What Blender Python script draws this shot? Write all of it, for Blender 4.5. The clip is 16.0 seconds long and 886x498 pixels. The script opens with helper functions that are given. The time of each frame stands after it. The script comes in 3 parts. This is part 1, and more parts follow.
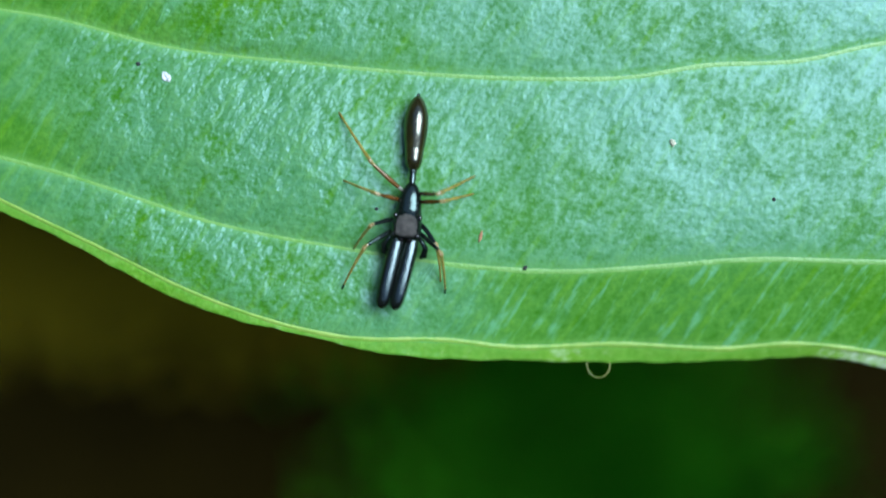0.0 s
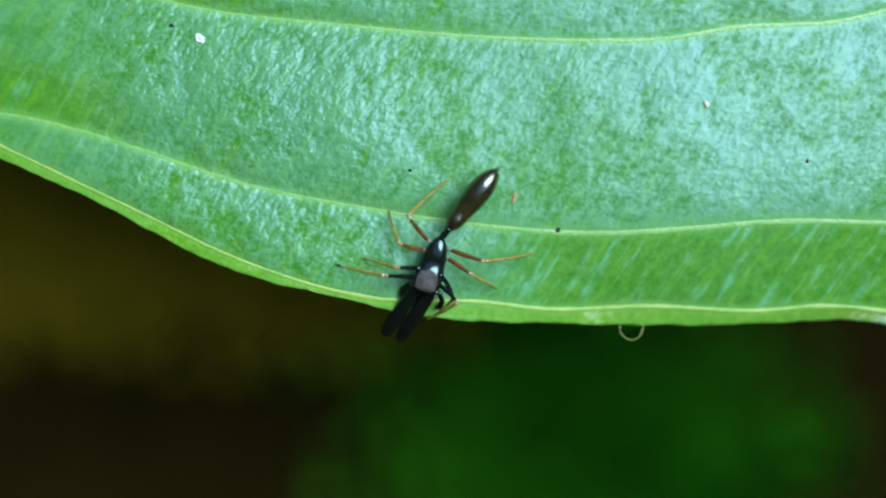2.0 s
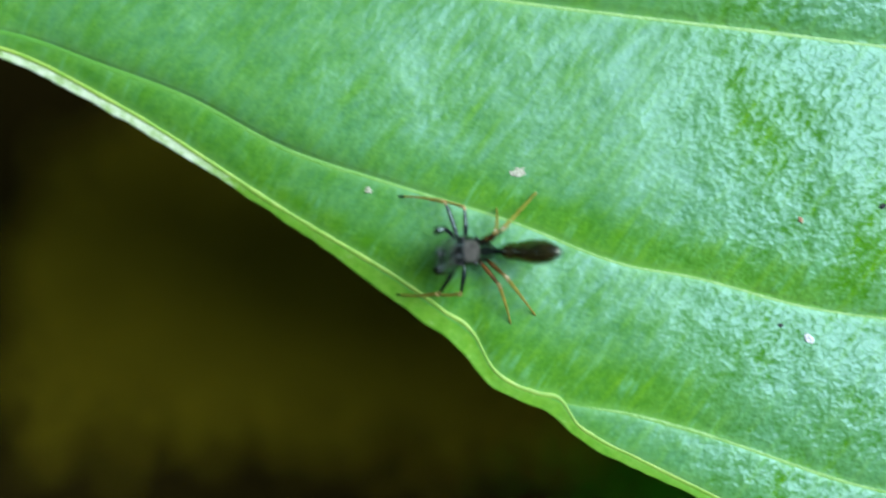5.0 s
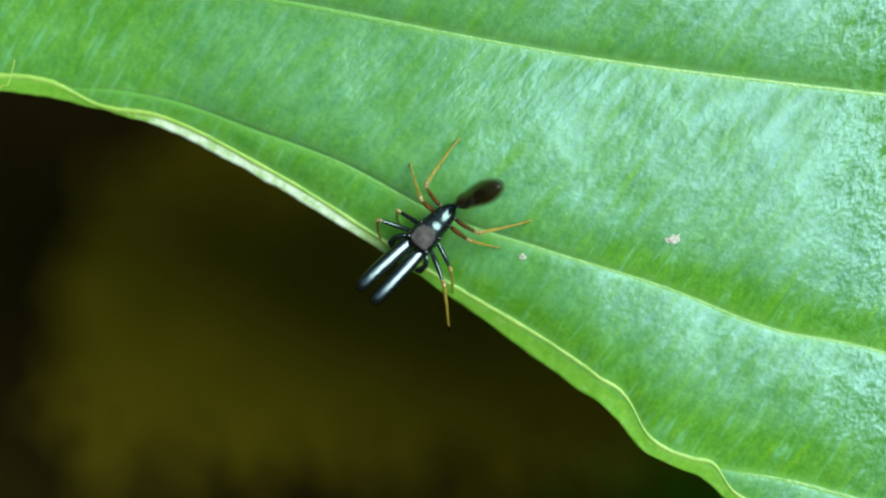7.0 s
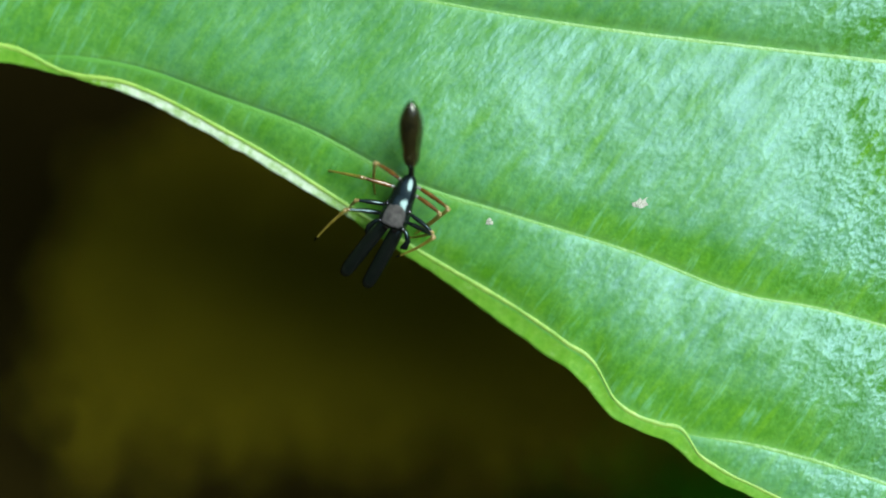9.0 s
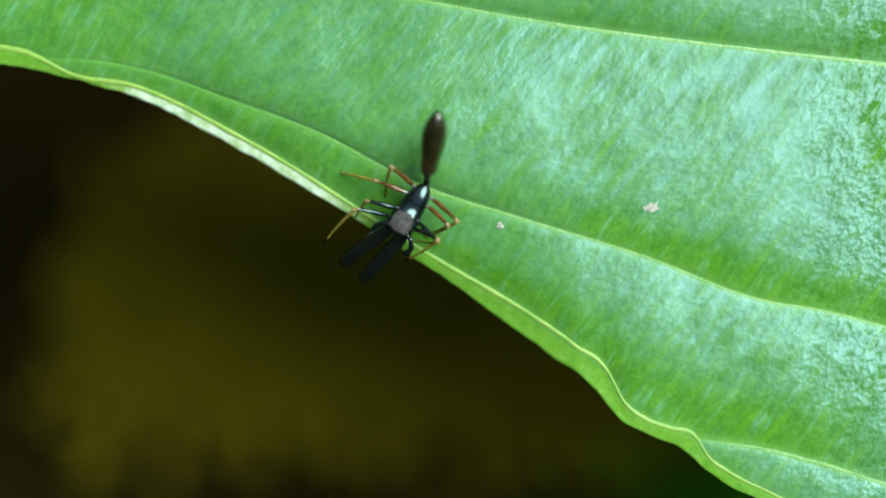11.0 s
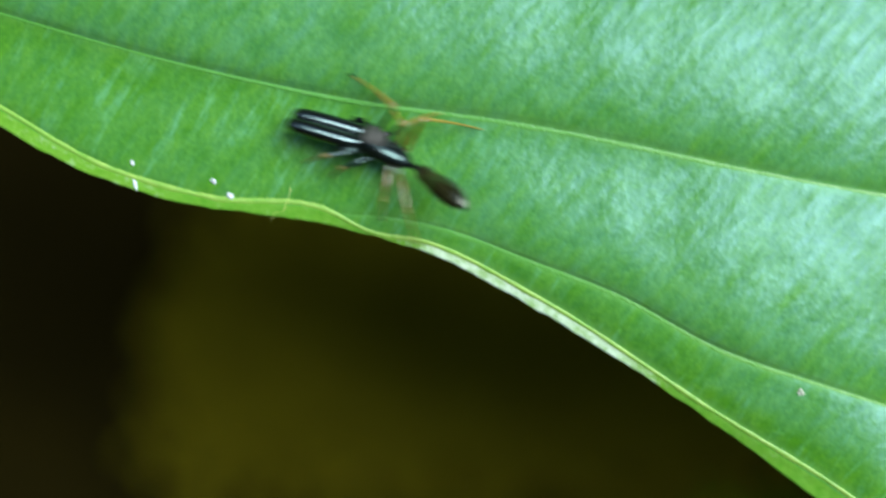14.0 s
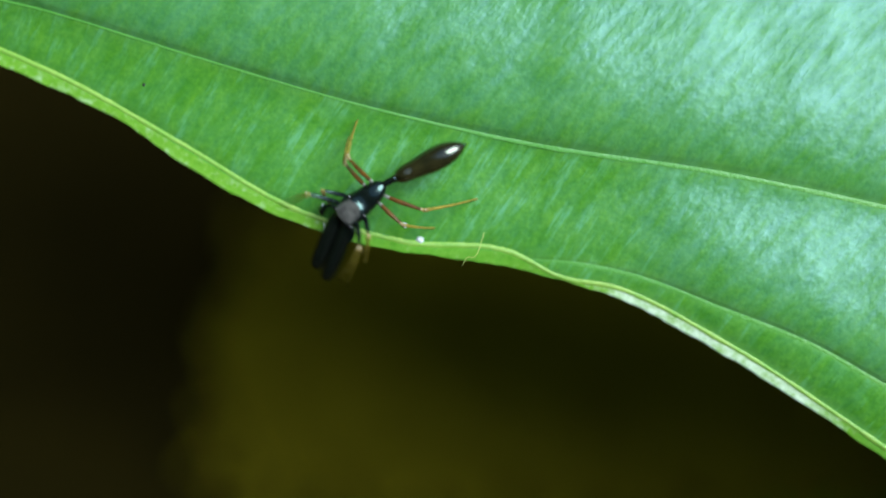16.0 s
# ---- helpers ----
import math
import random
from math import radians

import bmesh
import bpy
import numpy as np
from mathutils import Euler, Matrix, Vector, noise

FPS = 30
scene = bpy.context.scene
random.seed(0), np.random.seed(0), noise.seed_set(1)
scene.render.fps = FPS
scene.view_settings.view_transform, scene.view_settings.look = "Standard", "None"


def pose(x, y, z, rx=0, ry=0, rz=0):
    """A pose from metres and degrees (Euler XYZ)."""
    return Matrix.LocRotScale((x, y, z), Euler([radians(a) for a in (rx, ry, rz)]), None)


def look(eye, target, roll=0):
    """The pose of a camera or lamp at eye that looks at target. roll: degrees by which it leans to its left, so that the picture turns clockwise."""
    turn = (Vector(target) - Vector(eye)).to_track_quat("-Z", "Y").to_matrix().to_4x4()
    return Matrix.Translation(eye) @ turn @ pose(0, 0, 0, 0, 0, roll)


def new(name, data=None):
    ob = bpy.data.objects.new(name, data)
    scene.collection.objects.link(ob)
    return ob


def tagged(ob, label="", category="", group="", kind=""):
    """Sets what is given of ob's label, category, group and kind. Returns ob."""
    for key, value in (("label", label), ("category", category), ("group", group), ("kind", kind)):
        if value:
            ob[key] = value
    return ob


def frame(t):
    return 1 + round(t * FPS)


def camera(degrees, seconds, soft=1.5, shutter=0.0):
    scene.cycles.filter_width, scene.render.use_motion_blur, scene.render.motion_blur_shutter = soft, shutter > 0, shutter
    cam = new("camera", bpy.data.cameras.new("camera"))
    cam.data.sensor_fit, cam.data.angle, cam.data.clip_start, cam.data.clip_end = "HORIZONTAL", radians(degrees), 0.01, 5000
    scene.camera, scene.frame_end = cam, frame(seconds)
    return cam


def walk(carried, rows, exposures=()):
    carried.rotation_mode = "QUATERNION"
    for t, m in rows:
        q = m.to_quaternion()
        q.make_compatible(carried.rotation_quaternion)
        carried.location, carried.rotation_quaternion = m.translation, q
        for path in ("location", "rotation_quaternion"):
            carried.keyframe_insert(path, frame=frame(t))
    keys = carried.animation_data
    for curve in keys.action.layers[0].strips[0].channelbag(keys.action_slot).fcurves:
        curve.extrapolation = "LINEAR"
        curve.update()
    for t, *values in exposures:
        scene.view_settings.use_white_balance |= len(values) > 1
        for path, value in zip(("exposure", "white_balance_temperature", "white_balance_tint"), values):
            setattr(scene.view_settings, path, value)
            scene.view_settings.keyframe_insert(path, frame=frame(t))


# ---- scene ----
# The blade lies in a plane of its own, tilted towards the viewer; all places on it are in millimetres:
# x along the leaf, y across it, z out of its upper face.
MM = 0.001
LEAF = pose(0, 0, 0.10, 22, 0, 0)


def on_leaf(x, y, z, rx=0, ry=0, rz=0):
    return LEAF @ pose(x * MM, y * MM, z * MM, rx, ry, rz)


# ---- camera ----
cam = camera(40, 16.0, soft=1.9, shutter=0.5)
cam.data.dof.use_dof = True
cam.data.dof.focus_distance = 0.0512
cam.data.dof.aperture_fstop = 11.5


def held(x, y, z, lean):
    return on_leaf(x, y, z, 0, 0, lean)


walk(cam, [
    (0, held(0.00, -0.00, 51.70, -0.02)), (0.2, held(0.13, -0.24, 51.71, -0.01)),
    (0.4, held(0.80, -0.16, 51.72, -0.01)), (0.5, held(1.08, 0.04, 51.73, -0.00)),
    (0.6, held(0.78, -0.24, 51.70, -0.02)), (0.8, held(1.19, -0.67, 51.66, -0.06)),
    (1, held(1.32, -1.23, 51.62, -0.10)), (1.2, held(-0.56, -1.57, 51.65, -0.09)),
    (1.4, held(-0.42, -1.58, 51.68, -0.09)), (1.5, held(-0.03, -1.80, 51.74, -0.01)),
    (1.6, held(-0.00, -1.72, 51.74, -0.14)), (1.8, held(-1.91, -1.72, 51.72, -0.08)),
    (2, held(-1.42, -1.63, 51.70, -0.03)), (2.2, held(-0.50, -1.79, 51.65, 0.13)),
    (2.4, held(0.46, -3.08, 51.51, 0.05)), (2.5, held(0.36, -3.24, 51.70, -0.03)),
    (2.6, held(0.17, -3.40, 51.76, 0.05)), (2.8, held(1.18, -2.92, 51.73, 0.08)),
    (3, held(4.26, -2.90, 51.70, 0.12)), (3.2, held(4.88, -1.98, 51.65, 0.12)),
    (3.4, held(7.10, -0.98, 51.61, 0.14)), (3.5, held(6.62, -0.53, 51.58, 0.15)),
    (3.8, held(2.75, 3.75, 51.68, 0.54)), (4, held(-0.60, 6.12, 51.28, 0.36)),
    (4.2, held(-7.93, 7.94, 51.94, -0.37)), (4.3, held(-11.00, 8.28, 51.84, -0.18)),
    (4.4, held(-13.17, 8.84, 51.72, -0.05)), (4.5, held(-15.54, 9.22, 51.70, -0.26)),
    (4.6, held(-20.12, 9.63, 51.73, -0.42)), (4.7, held(-23.85, 9.67, 51.69, 0.07)),
    (4.8, held(-25.29, 9.89, 51.67, 0.43)), (5, held(-27.21, 10.95, 51.63, 0.48)),
    (5.2, held(-28.21, 11.31, 52.02, 0.73)), (7.3, held(-34.27, 13.85, 51.72, 0.38)),
    (7.5, held(-34.41, 13.33, 51.68, 0.53)), (8, held(-33.28, 12.88, 51.79, 0.41)),
    (8.5, held(-33.78, 12.81, 51.70, 0.32)), (9, held(-32.38, 12.26, 51.60, 0.22)),
    (9.2, held(-32.42, 12.17, 51.63, 0.23)), (11.3, held(-33.05, 12.44, 51.50, 0.23)),
    (11.5, held(-33.68, 12.30, 51.60, 0.35)), (12, held(-33.05, 13.09, 51.71, 0.36)),
    (12.5, held(-33.30, 13.07, 51.50, 0.28)), (13, held(-35.69, 13.07, 51.52, 0.42)),
    (13.5, held(-38.81, 15.16, 51.26, 0.61)), (13.6, held(-40.58, 15.65, 51.28, 0.67)),
    (13.7, held(-43.22, 17.32, 51.29, 0.75)), (14, held(-45.64, 19.18, 51.25, 1.11)),
    (14.2, held(-48.59, 21.76, 51.30, 1.28)), (14.4, held(-54.50, 25.60, 51.32, 1.56)),
    (14.5, held(-56.03, 26.69, 51.31, 1.76)), (15, held(-54.63, 24.87, 51.39, 1.49)),
    (15.5, held(-53.54, 22.14, 51.35, 1.50)), (16, held(-53.82, 20.91, 51.37, 1.52)),
], [(0, 1.50, 5000, 8), (3.0, 1.72, 5000, 8), (3.8, 1.93, 4950, 18), (4.3, 1.78, 5050, 13), (5.2, 1.65, 5400, 4), (7.3, 1.72, 5500, 4), (13.5, 1.70, 5500, 4), (14.4, 1.56, 5250, 0), (16, 1.56, 5250, 1)])

# ---- light: a bright, hazy sky above an added dark screen ----
world = bpy.data.worlds.new("sky")
scene.world = world
world.use_nodes = True
wn = world.node_tree
sky = wn.nodes.new("ShaderNodeTexSky")
sky.sky_type = "NISHITA"
sky.sun_disc = False
sky.air_density, sky.dust_density, sky.ozone_density = 1.0, 2.0, 2.0
SUN_TO = (LEAF.to_3x3() @ Vector((0.42, 0.24, 0.875))).normalized()
sky.sun_elevation = math.asin(SUN_TO.z)
sky.sun_rotation = math.atan2(SUN_TO.x, SUN_TO.y)
wn.nodes["Background"].inputs["Strength"].default_value = 0.055
wn.links.new(sky.outputs["Color"], wn.nodes["Background"].inputs["Color"])

sun_data = bpy.data.lights.new("sun", "SUN")
sun_data.energy, sun_data.angle, sun_data.color = 1.8, radians(38), (1.0, 0.98, 0.94)
sun = new("sun", sun_data)
sun.matrix_world = look(SUN_TO * 3, (0, 0, 0))


# ---- materials ----
class Nodes:
    """A node material, written line by line."""

    def __init__(self, name):
        self.mat = bpy.data.materials.new(name)
        self.mat.use_nodes = True
        self.tree = self.mat.node_tree
        self.bsdf = self.tree.nodes["Principled BSDF"]

    def put(self, socket, value):
        if isinstance(value, bpy.types.NodeSocket):
            self.tree.links.new(value, socket)
        elif value is not None:
            socket.default_value = value if not isinstance(value, tuple) or len(value) != 3 or socket.type == "VECTOR" else (*value, 1)

    def set(self, **values):
        for key, value in values.items():
            self.put(self.bsdf.inputs[key.replace("_", " ")], value)
        return self.mat

    def coords(self, scale=(1, 1, 1), turn=0.0, kind="Object"):
        tc = self.tree.nodes.new("ShaderNodeTexCoord")
        mp = self.tree.nodes.new("ShaderNodeMapping")
        mp.inputs["Scale"].default_value = scale
        first = self.tree.nodes.new("ShaderNodeMapping")
        first.inputs["Rotation"].default_value = (0, 0, radians(turn))
        self.put(first.inputs["Vector"], tc.outputs[kind])
        self.put(mp.inputs["Vector"], first.outputs[0])
        return mp.outputs[0]

    def noise(self, vector, scale=1.0, detail=3.0, rough=0.55, warp=0.0):
        n = self.tree.nodes.new("ShaderNodeTexNoise")
        n.inputs["Scale"].default_value, n.inputs["Detail"].default_value = scale, detail
        n.inputs["Roughness"].default_value, n.inputs["Distortion"].default_value = rough, warp
        self.put(n.inputs["Vector"], vector)
        return n.outputs["Fac"]

    def bands(self, vector, scale=1.0, warp=1.5, rough=0.5):
        n = self.tree.nodes.new("ShaderNodeTexWave")
        n.inputs["Scale"].default_value, n.inputs["Distortion"].default_value = scale, warp
        n.inputs["Detail"].default_value, n.inputs["Detail Scale"].default_value, n.inputs["Detail Roughness"].default_value = 2, 0.6, rough
        self.put(n.inputs["Vector"], vector)
        return n.outputs["Fac"]

    def ramp(self, fac, *stops):
        n = self.tree.nodes.new("ShaderNodeValToRGB")
        e = n.color_ramp.elements
        while len(e) < len(stops):
            e.new(0.5)
        for el, (at, col) in zip(e, stops):
            el.position = at
            el.color = (col, col, col, 1) if isinstance(col, (int, float)) else (*col, 1)
        self.put(n.inputs["Fac"], fac)
        return n.outputs["Color"]

    def mix(self, fac, a, b, how="MIX"):
        n = self.tree.nodes.new("ShaderNodeMix")
        n.data_type, n.blend_type = "RGBA", how
        self.put(n.inputs["Factor"], fac)
        self.put(n.inputs[6], a)
        self.put(n.inputs[7], b)
        return n.outputs[2]

    def math(self, how, a, b=None, clamp=False):
        n = self.tree.nodes.new("ShaderNodeMath")
        n.operation, n.use_clamp = how, clamp
        self.put(n.inputs[0], a)
        self.put(n.inputs[1], b)
        return n.outputs[0]

    def along(self, vector, start, end):
        """0 before start, 1 past end, along the first axis."""
        sep = self.tree.nodes.new("ShaderNodeSeparateXYZ")
        self.put(sep.inputs[0], vector)
        n = self.tree.nodes.new("ShaderNodeMapRange")
        n.interpolation_type = "SMOOTHSTEP"
        n.inputs["From Min"].default_value, n.inputs["From Max"].default_value = start, end
        self.put(n.inputs["Value"], sep.outputs[0])
        return n.outputs[0]

    def attribute(self, name):
        n = self.tree.nodes.new("ShaderNodeAttribute")
        n.attribute_name = name
        return n.outputs["Fac"]

    def bump(self, height, strength=0.5, distance=0.0001, before=None):
        n = self.tree.nodes.new("ShaderNodeBump")
        n.inputs["Strength"].default_value, n.inputs["Distance"].default_value = strength, distance
        self.put(n.inputs["Height"], height)
        self.put(n.inputs["Normal"], before)
        return n.outputs[0]


def blade_material():
    m = Nodes("leaf_blade")
    mm = m.coords((1000, 1000, 1000))
    streak = m.coords((1400, 760, 1000), 36)          # short striae across the strips
    slant = m.coords((3500, 520, 1000), 32)           # leaning veinlets towards the margin
    large = m.noise(mm, 0.13, 3, 0.55)
    blotch = m.noise(mm, 0.75, 3, 0.6)
    grain = m.noise(streak, 2.3, 2, 0.5)
    fine = m.noise(mm, 5.0, 2, 0.6)
    veinlets = m.noise(slant, 0.8, 3, 0.6, 0.2)
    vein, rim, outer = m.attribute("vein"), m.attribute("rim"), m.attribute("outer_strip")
    mottle = m.math("ADD", m.math("MULTIPLY", grain, 0.30), m.math("MULTIPLY", blotch, 0.34))
    mottle = m.math("ADD", mottle, m.math("MULTIPLY", fine, 0.36))
    # thin slanting side veins, yellowish and without bloom
    side = m.ramp(m.bands(m.coords((1000, 330, 1000), 36), 0.27, 2.2), (0.84, 0.0), (0.97, 1.0))
    side = m.math("MULTIPLY", side, m.ramp(m.noise(mm, 0.45, 2, 0.5), (0.42, 0.15), (0.58, 1.0)))
    side = m.math("MULTIPLY", side, m.ramp(m.along(mm, -40.0, -15.0), (0.0, 0.35), (1.0, 1.0)))
    green = m.ramp(mottle, (0.34, (0.042, 0.145, 0.001)), (0.50, (0.070, 0.196, 0.002)), (0.66, (0.105, 0.250, 0.005)))
    green = m.mix(m.math("MULTIPLY", side, 0.30), green, (0.14, 0.31, 0.02))
    lines = m.math("MULTIPLY", m.ramp(veinlets, (0.52, 0.0), (0.68, 1.0)), m.ramp(blotch, (0.42, 0.25), (0.60, 1.0)))
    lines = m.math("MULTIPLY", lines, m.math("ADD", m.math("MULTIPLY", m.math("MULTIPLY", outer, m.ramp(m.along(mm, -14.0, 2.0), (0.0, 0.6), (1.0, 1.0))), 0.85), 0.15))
    green = m.mix(m.math("MULTIPLY", lines, 0.65), green, (0.14, 0.36, 0.07))
    green = m.mix(m.math("MULTIPLY", vein, 0.75), green, (0.16, 0.35, 0.05))
    pale = m.math("ADD", m.math("ADD", m.math("MULTIPLY", m.noise(mm, 2.4, 4, 0.7), 0.7), 0.15), m.math("MULTIPLY", m.math("SUBTRACT", rim, 0.5), 0.5))
    rim_tone = m.ramp(pale, (0.38, (0.12, 0.29, 0.01)), (0.58, (0.21, 0.385, 0.035)), (0.82, (0.62, 0.72, 0.48)))
    colour = m.mix(rim, green, rim_tone)
    # a thin wax bloom, rubbed off in patches, carries the sheen, partly put into the colour
    bloom_sheen = m.math("ADD", m.math("MULTIPLY", mottle, 0.85), m.math("MULTIPLY", large, 0.5))
    # grainy on the older half, smooth with slanting streaks towards the tip
    grainy = m.along(mm, -20.0, -13.0)
    streaks = m.noise(m.coords((2100, 480, 1000), 42), 1.0, 2, 0.5)
    smooth = m.ramp(m.math("ADD", m.math("MULTIPLY", streaks, 0.7), m.math("MULTIPLY", blotch, 0.3)), (0.34, 0.34), (0.64, 0.90))
    bloom_sheen = m.mix(grainy, smooth, m.ramp(bloom_sheen, (0.57, 0.06), (0.70, 1.0)))
    even = m.math("MULTIPLY", m.along(mm, -11.0, 2.0), 0.3)      # the bloom lies more evenly towards the stalk
    bloom_sheen = m.mix(even, bloom_sheen, (0.78, 0.78, 0.78))
    # weaker sheen of strips that slope away from the light, put in by mask
    bloom_sheen = m.math("MULTIPLY", bloom_sheen, m.ramp(outer, (0.45, 1.0), (1.0, 0.30)))
    bloom_sheen = m.math("ADD", bloom_sheen, m.math("MULTIPLY", lines, 1.0), True)
    bloom_sheen = m.math("SUBTRACT", bloom_sheen, m.math("MULTIPLY", side, 0.12), True)
    bloom_sheen = m.math("MULTIPLY", bloom_sheen, m.math("SUBTRACT", 1.0, m.math("MULTIPLY", rim, 1.4), True))
    # the sky's bluish sheen, put into the base colour
    colour = m.mix(m.math("MULTIPLY", bloom_sheen, m.math("MULTIPLY", m.math("SUBTRACT", 1.0, rim), 0.24)), colour, (0.125, 0.29, 0.25))
    relief = m.math("ADD", m.math("MULTIPLY", grain, 1.0), m.math("ADD", m.math("MULTIPLY", fine, 0.18), m.math("MULTIPLY", blotch, 2.2)))
    relief = m.math("ADD", relief, m.math("MULTIPLY", lines, 0.5))
    relief = m.math("MULTIPLY", relief, m.math("ADD", m.math("MULTIPLY", grainy, 0.7), 0.3))
    relief = m.math("ADD", relief, m.math("MULTIPLY", m.math("SUBTRACT", 1.0, grainy), m.math("MULTIPLY", streaks, 0.3)))
    relief = m.math("MULTIPLY", relief, m.math("SUBTRACT", 1.35, m.math("MULTIPLY", even, 2.9)))
    gloss = m.ramp(fine, (0.2, 0.32), (0.8, 0.38))
    return m.set(Base_Color=colour, Roughness=gloss, Specular_IOR_Level=m.math("MULTIPLY", bloom_sheen, 0.42), IOR=1.65, Specular_Tint=(0.55, 0.75, 0.91, 1),
                 Normal=m.bump(relief, 1.0, 0.00007))


def vein_material():
    m = Nodes("leaf_vein")
    mm = m.coords((1000, 1000, 1000))
    tone = m.ramp(m.noise(mm, 1.6, 4, 0.65), (0.3, (0.13, 0.30, 0.035)), (0.7, (0.20, 0.37, 0.075)))
    tone = m.mix(m.math("MULTIPLY", m.math("SUBTRACT", 1.0, m.along(mm, -48.0, -20.0)), 0.85), tone, (0.08, 0.25, 0.02))
    return m.set(Base_Color=tone, Roughness=0.42, Normal=m.bump(m.noise(mm, 5, 3), 0.6, 0.00006))


def plain(name, dark, light, scale, rough=0.4, bump=0.3, depth=0.00003, metal=0.0, spec=0.5, coat=0.0, ior=1.5, tint=(1, 1, 1), alpha=1.0):
    """A surface that varies between two tones at two scales."""
    m = Nodes(name)
    mm = m.coords((1000, 1000, 1000))
    wide, grain = m.noise(mm, scale, 3), m.noise(mm, scale * 6, 3, 0.7)
    tone = m.ramp(m.math("ADD", m.math("MULTIPLY", wide, 0.6), m.math("MULTIPLY", grain, 0.4)), (0.35, dark), (0.68, light))
    return m.set(Base_Color=tone, Roughness=m.ramp(grain, (0.2, rough * 0.8), (0.8, min(1, rough * 1.25))), Metallic=metal,
                 Specular_IOR_Level=spec, Specular_Tint=(*tint, 1), Coat_Weight=coat, Coat_IOR=ior, Coat_Roughness=0.06, Alpha=alpha, Normal=m.bump(grain, bump, depth))


M_BLADE, M_VEIN = blade_material(), vein_material()

M_RIB = plain("rim_vein", (0.16, 0.33, 0.02), (0.32, 0.45, 0.07), 1.2, 0.45, 0.5, 0.00005)
M_STALK = plain("leaf_stalk", (0.05, 0.13, 0.02), (0.12, 0.24, 0.04), 0.3, 0.5)
M_BLACK = plain("black_cuticle", (0.003, 0.005, 0.004), (0.008, 0.010, 0.008), 2.0, 0.14, 0.12, 0.00001, spec=0.6, coat=0.1, tint=(0.7, 1, 0.85))
M_JAW = plain("blue_black_cuticle", (0.003, 0.004, 0.003), (0.007, 0.008, 0.006), 3.0, 0.13, 0.35, 0.00002, spec=0.9, coat=0.2, ior=1.7, tint=(0.75, 1, 0.9))
M_BELLY = plain("bronze_black_cuticle", (0.006, 0.006, 0.003), (0.034, 0.029, 0.008), 1.6, 0.14, 0.35, 0.00002, spec=1.0, coat=0.3, ior=1.7, tint=(0.95, 1, 0.7))
M_VENTER = plain("dull_black_underside", (0.002, 0.0025, 0.002), (0.006, 0.007, 0.005), 3.0, 0.32, 0.6, 0.00004, spec=0.2)
M_FUR = plain("grey_hair", (0.022, 0.020, 0.015), (0.175, 0.160, 0.130), 3.5, 0.55, 1.0, 0.00012)
M_RED = plain("red_brown_leg", (0.058, 0.026, 0.004), (0.14, 0.062, 0.010), 2.0, 0.16, spec=1.0, coat=0.6, tint=(1, 0.9, 0.6))
M_AMBER = plain("amber_leg", (0.22, 0.165, 0.013), (0.38, 0.29, 0.04), 2.0, 0.28, spec=0.7, alpha=0.72)
M_KNEE = plain("knee_joint", (0.20, 0.14, 0.03), (0.34, 0.26, 0.09), 3.0, 0.22, spec=0.9)
M_PALE = plain("pale_joint", (0.16, 0.165, 0.12), (0.30, 0.31, 0.24), 3.0, 0.25, spec=0.8)
M_EYE = plain("eye_lens", (0.006, 0.005, 0.005), (0.012, 0.010, 0.009), 3.0, 0.06, 0.0, spec=0.8)
M_WHITE = plain("white_flake", (0.55, 0.55, 0.54), (0.85, 0.85, 0.84), 3.0, 0.5, 0.8, 0.00005)
M_SPECK = plain("dark_speck", (0.008, 0.012, 0.010), (0.03, 0.03, 0.025), 3.0, 0.6, 0.8, 0.00005)
M_ORANGE = plain("orange_scale", (0.28, 0.12, 0.05), (0.50, 0.28, 0.13), 3.0, 0.6, 0.8, 0.00005)
M_CREAM = plain("cream_scale", (0.42, 0.42, 0.26), (0.66, 0.64, 0.44), 3.0, 0.6, 0.8, 0.00005)
M_PINK = plain("pinkish_flake", (0.27, 0.29, 0.18), (0.46, 0.43, 0.33), 3.0, 0.6, 0.8, 0.00005)
M_SILK = plain("pale_fibre", (0.30, 0.34, 0.06), (0.55, 0.56, 0.16), 2.0, 0.35)
M_SOIL = plain("damp_soil", (0.008, 0.0060, 0.0004), (0.016, 0.0115, 0.0008), 0.05, 0.9, 0.8, 0.002, spec=0.03)
M_MOSS = plain("moss", (0.055, 0.25, 0.001), (0.095, 0.37, 0.002), 0.12, 0.9, 0.8, 0.0005, spec=0.03)
M_DRY = plain("olive_dead_leaf", (0.115, 0.094, 0.0018), (0.170, 0.140, 0.0032), 0.10, 0.9, 0.5, 0.0003, spec=0.03)
# for the unseen ring added to block sky light
M_SCREEN = plain("dark_screen", (0.008, 0.018, 0.003), (0.030, 0.055, 0.010), 0.01, 0.9, 0.8, 0.01, spec=0.1)


# ---- building tools ----
def mesh_of(name, verts, faces, mats, slots=None, smooth=True):
    me = bpy.data.meshes.new(name)
    me.from_pydata(verts, [], faces)
    for mat in mats:
        me.materials.append(mat)
    me.polygons.foreach_set("use_smooth", [smooth] * len(me.polygons))
    if slots is not None:
        me.polygons.foreach_set("material_index", slots)
    me.update()
    return me


def part(name, me, parent, label="", at=None):
    """A mesh as one part under its thing."""
    ob = new(name, me)
    ob.parent = parent
    if at is not None:
        ob.matrix_basis = at
    return tagged(ob, label)


